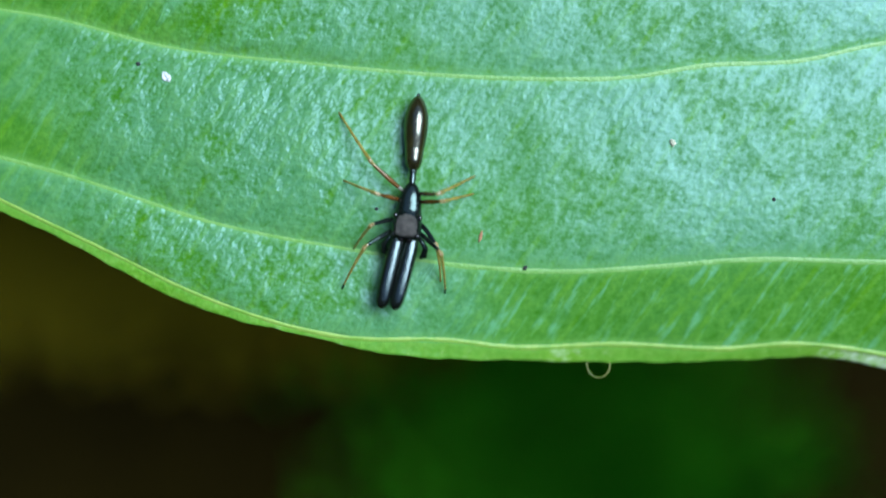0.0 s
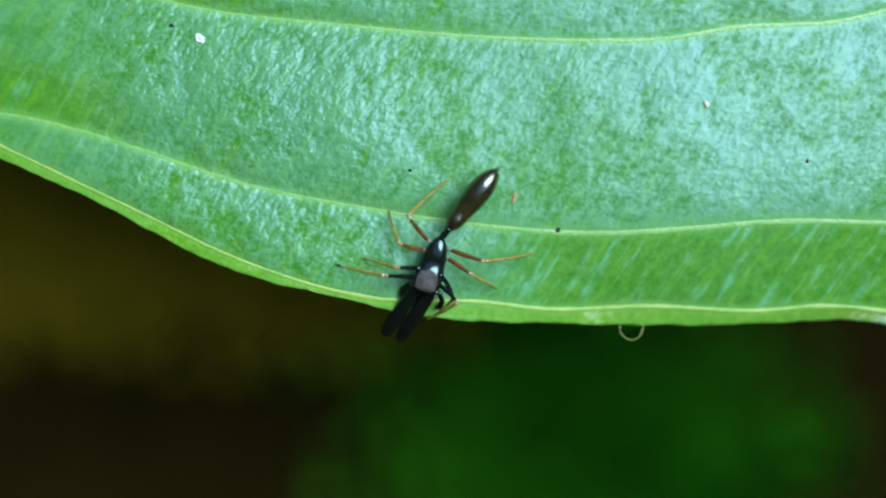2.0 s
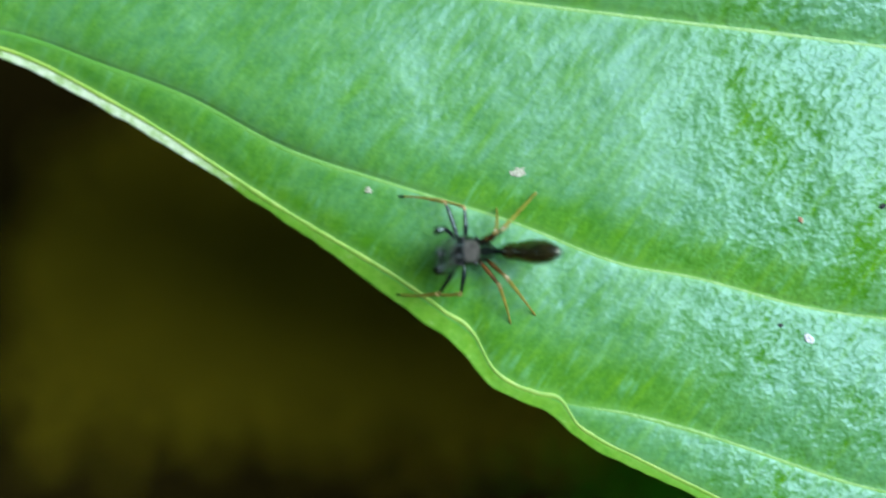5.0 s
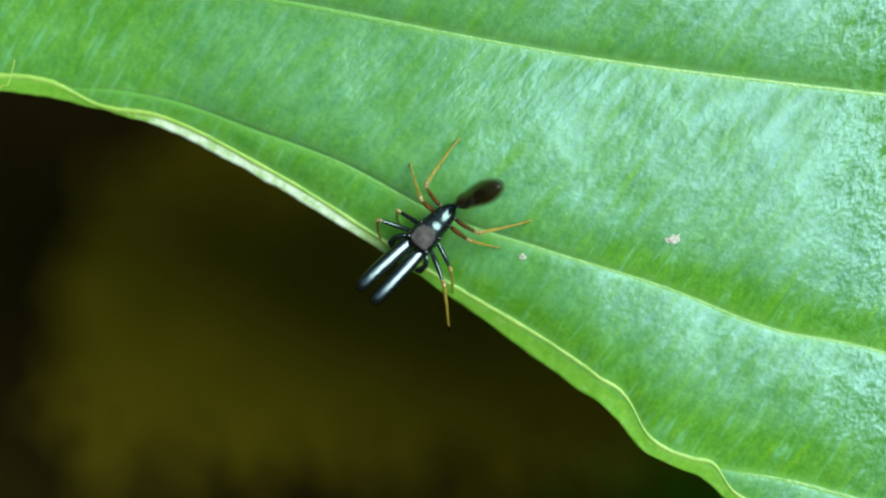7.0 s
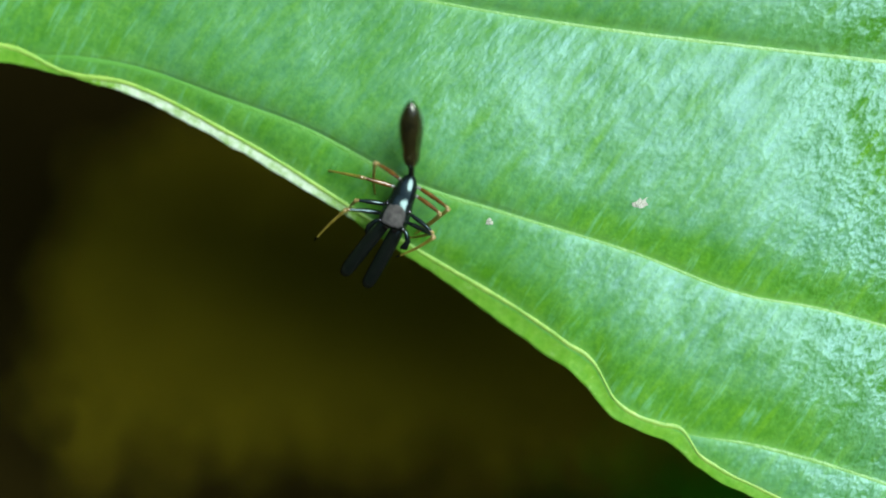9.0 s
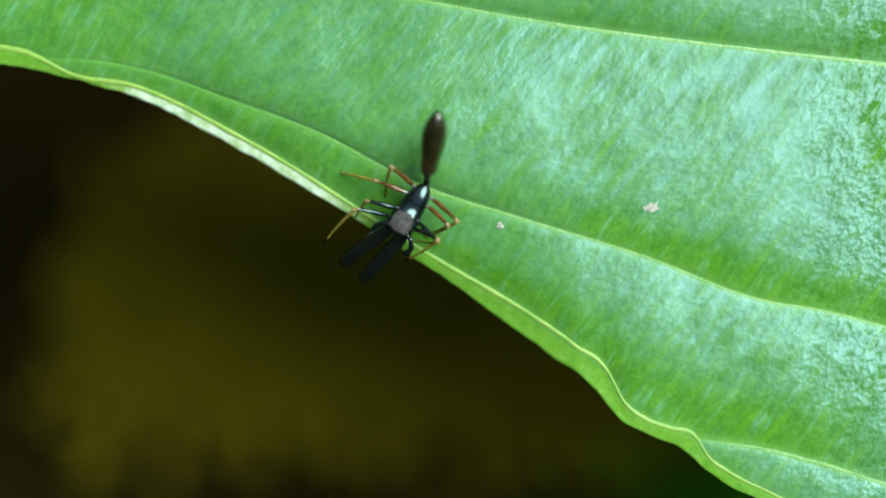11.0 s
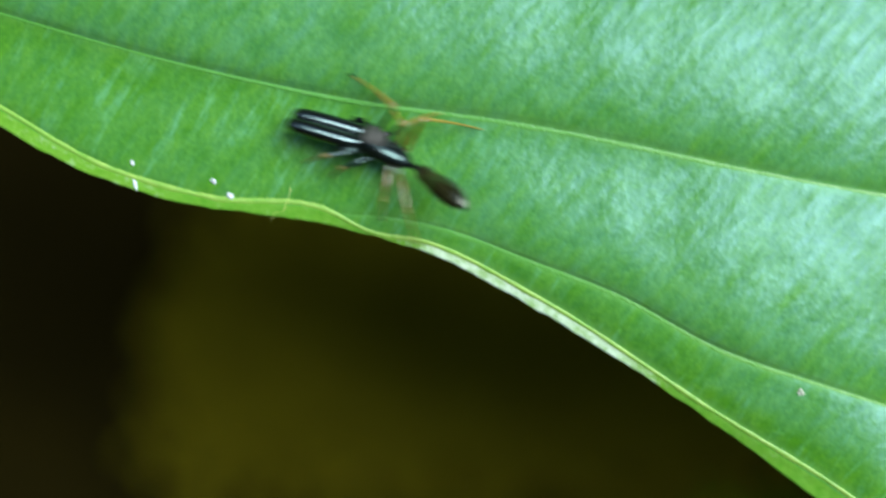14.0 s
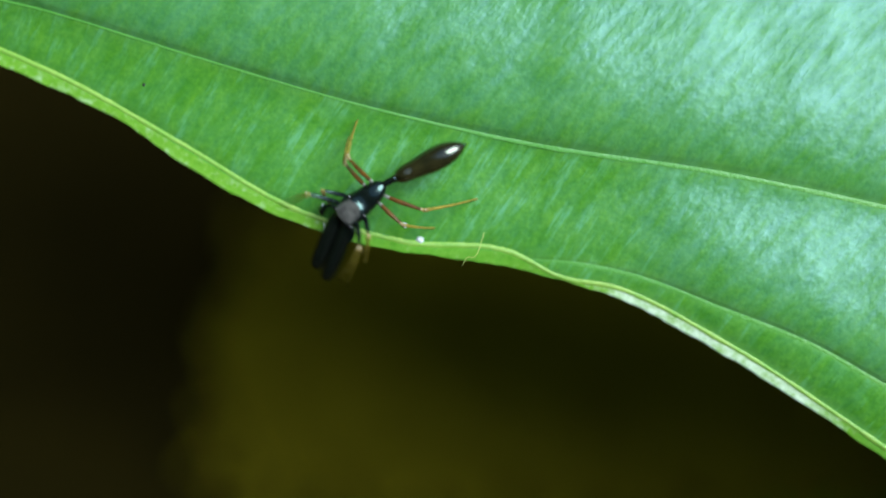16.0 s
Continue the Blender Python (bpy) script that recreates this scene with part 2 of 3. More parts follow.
def loft(name, rings, mats, sides=20, power=2.0, slot_of=None):
    """A closed body along x, in millimetres: rings of (x, half width, half height, centre y, centre z), rounded by power."""
    verts, faces, slots = [], [], []
    for x, w, h, cy, cz in rings:
        for k in range(sides):
            a = 2 * math.pi * k / sides
            c, s = math.cos(a), math.sin(a)
            verts.append((x * MM, (cy + w * math.copysign(abs(c) ** (2 / power), c)) * MM, (cz + h * math.copysign(abs(s) ** (2 / power), s)) * MM))
    for i in range(len(rings) - 1):
        for k in range(sides):
            a, b = i * sides + k, i * sides + (k + 1) % sides
            faces.append((a, b, b + sides, a + sides))
            slots.append(slot_of(i) if slot_of else 0)
    flip = rings[-1][0] < rings[0][0]
    faces = [f[::-1] if flip else f for f in faces]
    ends = [tuple(range(sides)), tuple(range((len(rings) - 1) * sides, len(rings) * sides))[::-1]]
    faces += [e if flip else e[::-1] for e in ends]
    slots += [slots[0], slots[-1]]
    return mesh_of(name, verts, faces, mats, slots)


def tube(name, points, radii, mats, sides=8, slot_of=None):
    """A round tube through points (mm) with a radius at each."""
    pts = [Vector(p) for p in points]
    verts, faces, slots = [], [], []
    for i, p in enumerate(pts):
        d = (pts[min(i + 1, len(pts) - 1)] - pts[max(i - 1, 0)]).normalized()
        u = d.cross(Vector((0.13, 0.31, 0.94))).normalized()
        v = d.cross(u)
        for k in range(sides):
            a = 2 * math.pi * k / sides
            verts.append((p + (u * math.cos(a) + v * math.sin(a)) * radii[i]) * MM)
    for i in range(len(pts) - 1):
        for k in range(sides):
            a, b = i * sides + k, i * sides + (k + 1) % sides
            faces.append((a, b, b + sides, a + sides))
            slots.append(slot_of(i) if slot_of else 0)
    faces += [tuple(range(sides))[::-1], tuple(range((len(pts) - 1) * sides, len(pts) * sides))]
    slots += [slots[0], slots[-1]]
    return mesh_of(name, verts, faces, mats, slots)


def blob(name, size, mat, seed=0, rough=0.25, smooth=True):
    """An uneven crumb, size in mm."""
    bm = bmesh.new()
    bmesh.ops.create_icosphere(bm, subdivisions=2, radius=1)
    for v in bm.verts:
        k = 1 + rough * 2 * noise.noise(v.co * 1.7 + Vector((seed * 3.1, seed, 0)))
        v.co = Vector((v.co.x * size[0] * k, v.co.y * size[1] * k, v.co.z * size[2] * k)) * MM
    me = bpy.data.meshes.new(name)
    bm.to_mesh(me)
    bm.free()
    me.materials.append(mat)
    me.polygons.foreach_set("use_smooth", [smooth] * len(me.polygons))
    return me


def curve(points):
    """A smooth line y(x) through points, as a function of arrays."""
    p = np.array(points, float)
    x, y = p[:, 0], p[:, 1]
    m = np.gradient(y, x)

    def f(q):
        q = np.clip(np.asarray(q, float), x[0], x[-1])
        i = np.clip(np.searchsorted(x, q) - 1, 0, len(x) - 2)
        h = x[i + 1] - x[i]
        s = (q - x[i]) / h
        return ((1 + 2 * s) * (1 - s) ** 2 * y[i] + s * (1 - s) ** 2 * h * m[i]
                + s * s * (3 - 2 * s) * y[i + 1] + s * s * (s - 1) * h * m[i + 1])
    return f


def near(x, a, b, soft):
    """1 between a and b, fading to 0 within soft outside."""
    return np.clip(np.minimum((x - a) / soft + 1, (b - x) / soft + 1), 0, 1)


# ---- the big leaf ----
margin_y = curve([(-124, 52.3), (-116, 48.3), (-104, 42.6), (-92, 37), (-83, 32.8), (-74.8, 29), (-70, 27.1), (-67.5, 25.9), (-65.1, 24.3),
                  (-59.3, 21.6), (-57.4, 21.1), (-50.8, 20.2), (-45.7, 18.8), (-41.6, 16.7), (-34.4, 12.3), (-28.6, 8.2), (-26.2, 6.4),
                  (-25.3, 5.3), (-24.1, 4.6), (-22.4, 3.85), (-21.4, 2.95), (-19.6, 1.95), (-16.6, 0.65), (-14.2, -0.65), (-10.4, -2.5), (-6.1, -3.6), (-2, -4.5), (2.8, -4.8), (10, -4.9), (13.8, -4.8),
                  (15.6, -4.7), (17.6, -4.85), (20.2, -5.4), (24.8, -6.8), (34, -9.6), (48, -12.4), (64, -12.6), (84, -7), (100, 4), (116, 24.2)])
rib_y = curve([(-124, 52.4), (-92, 37.6), (-74.8, 29.7), (-70, 27.7), (-65.1, 25.1), (-60.3, 22.5), (-57.4, 21.6), (-55.5, 21.2), (-50.7, 20.8),
               (-48.8, 19.9), (-46.4, 19.5), (-41.6, 17.25), (-34, 12.55), (-27.2, 8.35), (-25.75, 7.2), (-25.15, 6.05), (-24.1, 5.2), (-23.1, 4.84), (-22.0, 4.45), (-21.5, 3.65), (-20.7, 3.05), (-18.9, 2.15),
               (-14, -0.2), (-10.7, -1.8), (-4.4, -3.7), (0.4, -3.9), (2.8, -4.2), (7.6, -4.1), (12.4, -4.3), (15.1, -4.1), (18.3, -4.4),
               (25.4, -6.5), (34, -9), (48, -11.6), (64, -11.8), (84, -6.2), (100, 4.8), (116, 24.4)])
vein_b = curve([(-24, 4.9), (-21.9, 4.4), (-19.2, 4.0), (-16.8, 3.4), (-9.2, 1), (-4.4, 0.1), (0.4, -0.6), (5.2, -0.9), (9, -0.7), (12.9, -0.4), (19, -0.5),
                (25.4, -0.3), (48, 1), (72, 5), (96, 13), (116, 24.6)])
vein_a = curve([(-52, 20.9), (-50.1, 20.6), (-48.1, 20.5), (-45.4, 20), (-42, 18.8), (-38.2, 17.4), (-33.9, 15.2), (-29.6, 13.8), (-24.4, 12.2), (-19.2, 10.3),
                (-16.8, 9.9), (-11.6, 8.6), (-6, 7.95), (0.4, 7.4), (5, 7.25), (8.2, 7.35), (10.9, 7.8), (15.6, 8.1), (17.8, 8.6), (25.4, 9.6),
                (48, 12.5), (80, 18), (116, 24.8)])
vein_c = curve([(-124, 52.6), (-92, 38.9), (-80, 33.6), (-74.9, 31.5), (-71.3, 30.7), (-64.5, 28.8), (-57.7, 27), (-50.1, 25.5), (-43, 24.6), (-28.4, 22), (-14, 20.3), (-5.3, 19.4),
                (0.2, 19.3), (20, 19.6), (60, 21.5), (116, 25)])
vein_d = curve([(-124, 52.8), (-100, 46), (-80, 40.8), (-66.5, 36.9), (-61.9, 35.6), (-54, 34.5), (-46.3, 33.4), (-37.5, 32.7), (-20, 32), (20, 30.4), (60, 28.5), (116, 25.2)])
midrib_y = curve([(-124, 53), (-100, 51.5), (-70, 48.5), (-40, 45.5), (0, 42), (60, 35), (116, 25.4)])
upper_y = curve([(-124, 53.4), (-112, 61), (-90, 70), (-60, 80), (-20, 88), (20, 90), (60, 82), (92, 60), (110, 36), (116, 25.6)])


def lines_at(x):
    """The heights across the leaf of margin, rib, the veins, the midrib and the far margin, one row each."""
    rib = rib_y(x)
    frayed = 0.028 * np.sin(x * 2.3 + 1.7 * np.sin(x * 0.9)) + 0.015 * np.sin(x * 5.9 + 2 * np.sin(x * 1.7))
    rows = [np.minimum(margin_y(x) - 0.05 + frayed, rib - 0.15), rib, np.where(x < -22.1, rib + 0.05, vein_b(x)), np.where(x < -50.4, rib + 0.10, vein_a(x)),
            vein_c(x), vein_d(x), midrib_y(x), upper_y(x)]
    for i in range(1, 8):
        rows[i] = np.maximum(rows[i], rows[i - 1] + 0.03)
    return np.array(rows)


def level_at(x):
    """How far each of those lines stands out of the leaf's plane, one row each, before the leaf rolls off to its margin."""
    curl = 0.04 + 0.22 * near(x, 18, 40, 6)
    high = near(x, -300, -48, 14)
    return np.array([-curl, 0 * x, 0 * x, 0 * x, 0.25 + 0.1 * high, 0.6 + 0.5 * high, 0.2 + 0 * x, 0.4 + 0 * x])


def roll_off(x, y):
    """The leaf bends down towards its margin, more in some stretches than in others."""
    deep = 0.20 + 0.35 * near(x, 5, 200, 12) + 0.15 * near(x, -44, -22, 8) + 0.7 * near(x, -300, -50, 12)
    wide = 4.0 + 4.0 * near(x, -300, -50, 14)
    crease = 0.20 * near(x, 5, 200, 7) * np.maximum(vein_b(x) - y, 0)
    crease = crease + 0.25 * near(x, -49, -33, 6) * np.maximum(vein_a(x) - y, 0)
    for line in (vein_c, vein_d):
        u = np.maximum(line(x) - y, 0) / 1.8
        crease = crease + 0.24 * near(x, -300, -37, 7) * u * np.exp(1 - u)
    return -deep * np.exp(-np.maximum(y - rib_y(x), -0.6) / wide) - crease


BULGE = (0.02, 0.40, 0.40, 0.42, 0.5, 1.2, 2.0)


def surface(x, strip, s):
    """y, z of the blade at x, at the share s of one strip between two lines."""
    rows, level = lines_at(x), level_at(x)
    wide = rows[strip + 1] - rows[strip]
    y = rows[strip] + s * wide
    swell = BULGE[strip] * np.clip(wide / 7.0, 0, 1.2)
    if strip == 3:
        swell = swell * (1 - 0.5 * near(x, -300, -50, 10)) * (1 + 0.3 * near(x, -44, -29, 5))
    if strip in (2, 3):
        swell = swell * (0.35 + 0.65 * near(x, -300, -10, 13)) * (1 - 0.35 * near(x, -28, -15, 5))
    if strip == 1:
        swell = swell * (1 - 0.7 * near(x, 2, 200, 10))
    q = s ** (0.62 + (0.33 * near(x, -40, -11, 7) if strip == 2 else 0))
    z = level[strip] * (1 - s) + level[strip + 1] * s + swell * 4 * q * (1 - q)
    ripple = 0.045 * np.sin(x * 0.55 + strip * 2.1) + 0.025 * np.sin(x * 1.35 + strip)
    return y, roll_off(x, y) + z + ripple * np.sin(math.pi * s) * np.clip(wide / 6, 0, 1)


def blade_height(x, y):
    """z of the blade under a point, and whether the point is on the leaf."""
    rows = lines_at(np.array([x]))[:, 0]
    if y <= rows[0]:
        return float(level_at(np.array([x]))[0, 0] + roll_off(np.array([x]), rows[0])[0]), False
    i = int(np.clip(np.searchsorted(rows, y) - 1, 0, 6))
    s = np.clip((y - rows[i]) / (rows[i + 1] - rows[i]), 0, 1)
    return float(surface(np.array([x]), i, np.array([s]))[1][0]), True


def big_leaf():
    leaf = tagged(new("leaf"), "long green leaf with raised yellow-green veins and a pale wavy rim", "leaf")
    leaf.matrix_basis = LEAF
    xs = np.concatenate([np.arange(-124, -78, 1.2), np.arange(-78, 30, 0.13), np.arange(30, 116.1, 1.2)])
    counts = (8, 40, 60, 64, 50, 16, 24)
    cols_y, cols_z, vein, rim, outer = [], [], [], [], []
    white = np.clip(near(xs, -46.0, -38.0, 2.5) * 0.5 + near(xs, 18, 60, 3) * 0.4 + near(xs, -90, -60, 4) * 0.15 + near(xs, 4.9, 5.5, 0.9) * 0.2 + 0.5, 0, 1)
    for strip, n in enumerate(counts):
        for k in range(n + (strip == 6)):
            s = k / n
            y, z = surface(xs, strip, np.full_like(xs, s))
            cols_y.append(y)
            cols_z.append(z)
            rows = lines_at(xs)
            d = np.min([np.abs(y - rows[i]) / w for i, w in ((2, 0.26), (3, 0.28), (4, 0.28), (5, 0.30), (6, 0.8))], axis=0)
            d = np.minimum(d, np.abs(y - rows[1]) / 0.24)
            vein.append(np.exp(-d * d) * (1 - 0.75 * near(xs, -200, -52, 12)) * (1 - 0.3 * near(xs, -200, -25, 8)))
            # where the blade turns from the sky, its lost sheen is painted in
            sheen_loss = float(strip == 1) * (0.45 + 0.55 * near(xs, 3, 200, 5))
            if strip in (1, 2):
                sheen_loss = np.maximum(sheen_loss, 0.85 * near(xs, -300, -35, 4))
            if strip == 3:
                sheen_loss = np.maximum(sheen_loss, 0.85 * near(xs, -300, -47, 6))
                sheen_loss = np.maximum(sheen_loss, min(1, max(0, 1.5 - s / 0.22)) * near(xs, -26, -12, 6))
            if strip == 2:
                sheen_loss = np.maximum(sheen_loss, min(1, max(0, 1.5 - 2.1 * s)) * near(xs, -35, -17, 6))
            outer.append(sheen_loss + 0 * xs)
            rim.append((white * (0.25 + 0.75 * (s < 0.8)) if strip == 0 else 0 * xs))
    ny, nx = len(cols_y), len(xs)
    co = np.stack([np.broadcast_to(xs, (ny, nx)), np.array(cols_y), np.array(cols_z)], axis=-1).reshape(-1, 3) * MM
    i, j = np.meshgrid(np.arange(ny - 1), np.arange(nx - 1), indexing="ij")
    a = (i * nx + j).ravel()
    faces = np.stack([a, a + 1, a + nx + 1, a + nx], axis=1)
    me = bpy.data.meshes.new("blade")
    me.from_pydata(co.tolist(), [], faces.tolist())
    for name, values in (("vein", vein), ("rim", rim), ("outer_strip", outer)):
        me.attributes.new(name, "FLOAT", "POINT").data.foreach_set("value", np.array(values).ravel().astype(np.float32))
    me.polygons.foreach_set("use_smooth", [True] * len(me.polygons))
    me.materials.append(M_BLADE)
    blade = part("blade", me, leaf, "glossy green blade with a bluish sheen")
    thick = blade.modifiers.new("thickness", "SOLIDIFY")
    thick.thickness, thick.offset = 0.22 * MM, -1

    def ridge(line, x0, x1, width, rise, name, label):
        q = np.arange(x0, x1, 0.2)
        rows, level = lines_at(q), level_at(q)
        y, z = rows[line], level[line] + roll_off(q, rows[line])
        jit = np.array([noise.noise((a * 0.7, line * 9.0, 0)) for a in q])
        fine = np.array([noise.noise((a * 3.1, line * 5.0, 2)) for a in q])
        taper = np.clip((q - x0) / 3, 0.25, 1) * (1 + 0.35 * jit + 0.25 * fine) * (1 - (0.55 * near(q, -300, -58, 10) if line > 1 else 0))
        y = y + 0.03 * fine
        across = (-1, -0.6, 0, 0.6, 1)
        up = (-0.6, 0.55, 1, 0.55, -0.6)
        verts, faces = [], []
        for k in range(len(q)):
            for c, u in zip(across, up):
                verts.append((q[k] * MM, (y[k] + c * width * taper[k]) * MM, (z[k] + u * rise * taper[k]) * MM))
        for k in range(len(q) - 1):
            for c in range(4):
                a = k * 5 + c
                faces.append((a, a + 5, a + 6, a + 1))
        part(name, mesh_of(name, verts, faces, [M_RIB if line == 1 else M_VEIN]), leaf, label)

    ridge(1, -120, 112, 0.14, 0.05, "edge_vein", "pale yellow vein along the rim")
    ridge(2, -21.9, 110, 0.17, 0.018, "vein", "")
    ridge(3, -50.2, 110, 0.18, 0.018, "vein", "")
    ridge(4, -112, 110, 0.18, 0.018, "vein", "")
    ridge(5, -112, 110, 0.13, 0.03, "vein", "")
    ridge(6, -118, 114, 0.6, 0.35, "midrib", "")
    foot = LEAF.inverted() @ Vector((0.185, 0.10, 0))
    base = Vector((115.5, 25.4, 0.2))
    end = foot / MM
    pts = [base.lerp(end, t) + Vector((0, 0, 24 * math.sin(math.pi * t) * (1 - t))) for t in np.linspace(0, 1, 16)]
    part("stalk", tube("stalk", pts, [1.3 + 0.8 * t for t in np.linspace(0, 1, 16)], [M_STALK], 10), leaf, "green leaf stalk growing from the soil")
    return leaf


big_leaf()


# ---- the forest floor below ----
def ground():
    verts, faces, n = [(0, 0, 0)], [], 48
    radii = [0.015 * 1.28 ** k for k in range(46)]
    for r in radii:
        for k in range(n):
            a = 2 * math.pi * k / n
            x, y = r * math.cos(a), r * math.sin(a)
            z = min(0.004, r * 0.03) * noise.noise((x * 14, y * 14, 0)) - 0.002
            verts.append((x, y, z))
    for k in range(n):
        faces.append((0, 1 + k, 1 + (k + 1) % n))
    for i in range(len(radii) - 1):
        for k in range(n):
            a, b = 1 + i * n + k, 1 + i * n + (k + 1) % n
            faces.append((a, a + n, b + n, b))
    tagged(new("ground", mesh_of("ground", verts, faces, [M_SOIL])), "dark damp forest soil, out of focus", "ground", kind="structure")


def below(x, y):
    """The spot of the floor that lies straight behind a place of the leaf's plane."""
    p, d = LEAF @ Vector((x * MM, y * MM, 0)), LEAF.to_3x3() @ Vector((0, 0, -1))
    return p + d * (-p.z / d.z)


def moss_cushion(x, y, rx, ry, seed):
    spot = below(x, y)
    rng = random.Random(seed)
    verts, faces = [], []
    for _ in range(1500):
        px, py = rng.gauss(0, rx), rng.gauss(0, ry)
        h = 6 * math.exp(-(px / rx) ** 2 / 2 - (py / ry) ** 2 / 2) + rng.uniform(1, 4)
        w, t = rng.uniform(0.7, 1.3), rng.uniform(0, math.pi)
        dx, dy = w * math.cos(t), w * math.sin(t)
        k = len(verts)
        verts += [((px - dx) * MM, (py - dy) * MM, -2 * MM), ((px + dx) * MM, (py + dy) * MM, -2 * MM),
                  ((px + dx * 0.8 + rng.uniform(-2, 2)) * MM, (py + dy * 0.8) * MM, h * 0.7 * MM), ((px + rng.uniform(-2, 2)) * MM, (py + rng.uniform(-2, 2)) * MM, h * MM)]
        faces += [(k, k + 1, k + 2), (k, k + 2, k + 3)]
    ob = new("moss_cushion", mesh_of("moss_cushion", verts, faces, [M_MOSS]))
    ob.matrix_basis = Matrix.Translation(spot)
    tagged(ob, "soft green moss cushion on the dark soil", "moss", kind="stuff")


def leaf_litter(stretches, seed):
    """Small dead leaves strewn over stretches of the floor, thinning to all sides, each a curled, creased blade."""
    rng = random.Random(seed)
    verts, faces = [], []
    n, w = 6, 3
    for x, y, rx, ry in [place for *place, count in stretches for _ in range(count)]:
        spot = below(x + rx * (rng.uniform(-1, 1) + 0.3 * rng.uniform(-1, 1)), y + ry * sum(rng.uniform(-1, 1) for _ in range(3)))
        m = Matrix.Translation(spot + Vector((0, 0, rng.uniform(-0.001, 0.003)))) @ pose(0, 0, 0, rng.uniform(-14, 14), rng.uniform(-14, 14), rng.uniform(0, 360))
        long, broad, lift = rng.uniform(2.0, 3.6), rng.uniform(0.5, 0.95), rng.uniform(0.2, 0.7)
        k = len(verts)
        for i in range(n + 1):
            u = i / n
            half = broad * math.sin(math.pi * (0.03 + 0.94 * u)) ** 0.8
            for j in range(w):
                v = j - 1
                verts.append(m @ Vector(((u - 0.5) * long * MM, v * half * MM, (1.0 + 0.9 * abs(v) + lift * math.sin(u * 3)) * MM)))
        for i in range(n):
            for j in range(w - 1):
                a = k + i * w + j
                faces.append((a, a + w, a + w + 1, a + 1))
    ob = new("leaf_litter", mesh_of("leaf_litter", verts, faces, [M_DRY]))
    ob.modifiers.new("thickness", "SOLIDIFY").thickness = 0.3 * MM
    tagged(ob, "withered olive-brown leaf litter on the dark soil", "leaf litter", kind="stuff")


def light_screen():
    """An unseen dark ring, added to cut sky reflections, lower on the light's side."""
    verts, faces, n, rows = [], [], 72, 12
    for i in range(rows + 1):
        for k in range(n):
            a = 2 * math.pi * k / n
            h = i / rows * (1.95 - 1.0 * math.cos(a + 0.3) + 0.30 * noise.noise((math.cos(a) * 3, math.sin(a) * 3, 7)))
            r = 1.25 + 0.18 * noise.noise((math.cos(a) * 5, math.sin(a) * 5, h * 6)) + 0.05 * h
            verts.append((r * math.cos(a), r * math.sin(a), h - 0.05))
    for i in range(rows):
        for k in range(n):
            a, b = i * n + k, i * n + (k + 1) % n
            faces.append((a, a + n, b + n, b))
    ob = new("backdrop", mesh_of("backdrop", verts, faces, [M_SCREEN]))
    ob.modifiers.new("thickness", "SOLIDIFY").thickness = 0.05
    tagged(ob, "unseen dark green screen added to cut sky reflections", "undergrowth", kind="structure")


ground()
light_screen()
moss_cushion(17, -26, 12, 9, 3)
leaf_litter([(-39, 7, 35, 8.9, 3500)], 1)


# ---- crumbs, flakes and fibres on the leaf ----
def crumb(name, x, y, size, mat, label, category, turn=0, seed=0, group="crumbs on the leaf"):
    z, _ = blade_height(x, y)
    ob = new(name, blob(name, size, mat, seed, 0.6 if name == "flake" else 0.25, name != "flake"))
    ob.matrix_basis = on_leaf(x, y, z + size[2] * 0.5, 0, 0, turn)
    return tagged(ob, label, category, group)


crumb("flake", -11.7, 7.3, (0.16, 0.18, 0.10), M_WHITE, "white chipped flake lying on the green leaf", "flake", 30, 1)
crumb("speck", -12.9, 7.85, (0.10, 0.08, 0.06), M_SPECK, "tiny dark speck on the green leaf", "speck", 0, 2)
crumb("scale", 9.75, 4.5, (0.12, 0.16, 0.06), M_CREAM, "tiny cream scale on the green leaf", "scale", 20, 3)
crumb("scale", 1.6, 0.55, (0.07, 0.24, 0.05), M_ORANGE, "narrow orange scale on the green leaf", "scale", -15, 4)
crumb("speck", 3.5, -0.8, (0.12, 0.09, 0.06), M_SPECK, "dark speck on a vein of the leaf", "speck", 40, 5)
crumb("speck", 14.05, 2.1, (0.08, 0.08, 0.05), M_SPECK, "tiny dark speck on the green leaf", "speck", 0, 6)
crumb("speck", -8.8, 12.9, (0.15, 0.12, 0.08), M_SPECK, "dark speck on the green leaf", "speck", 30, 7)
crumb("speck", -2.8, 1.7, (0.09, 0.07, 0.05), M_SPECK, "tiny dark speck on the green leaf", "speck", 0, 8)
crumb("flake", -24.1, 14.2, (0.30, 0.16, 0.05), M_PINK, "pale pinkish flake on the green leaf", "flake", 30, 9)
crumb("flake", -30.4, 13.4, (0.16, 0.12, 0.06), M_PINK, "small pale flake on the green leaf", "flake", 0, 10)
crumb("scale", -12.2, 12.3, (0.10, 0.14, 0.05), M_ORANGE, "tiny orange scale on the green leaf", "scale", 0, 11)
crumb("speck", -54.0, 34.7, (0.20, 0.14, 0.08), M_SPECK, "dark speck beside a vein of the leaf", "speck", 0, 12)
crumb("speck", -66.8, 27.6, (0.07, 0.07, 0.04), M_SPECK, "tiny dark speck on the green leaf", "speck", 0, 13)
crumb("flake", -54.8, 21.3, (0.14, 0.10, 0.08), M_WHITE, "white crumb on the leaf's rim", "flake", 0, 14)
crumb("flake", -55.5, 21.9, (0.11, 0.08, 0.06), M_WHITE, "white crumb on the leaf's rim", "flake", 0, 15)
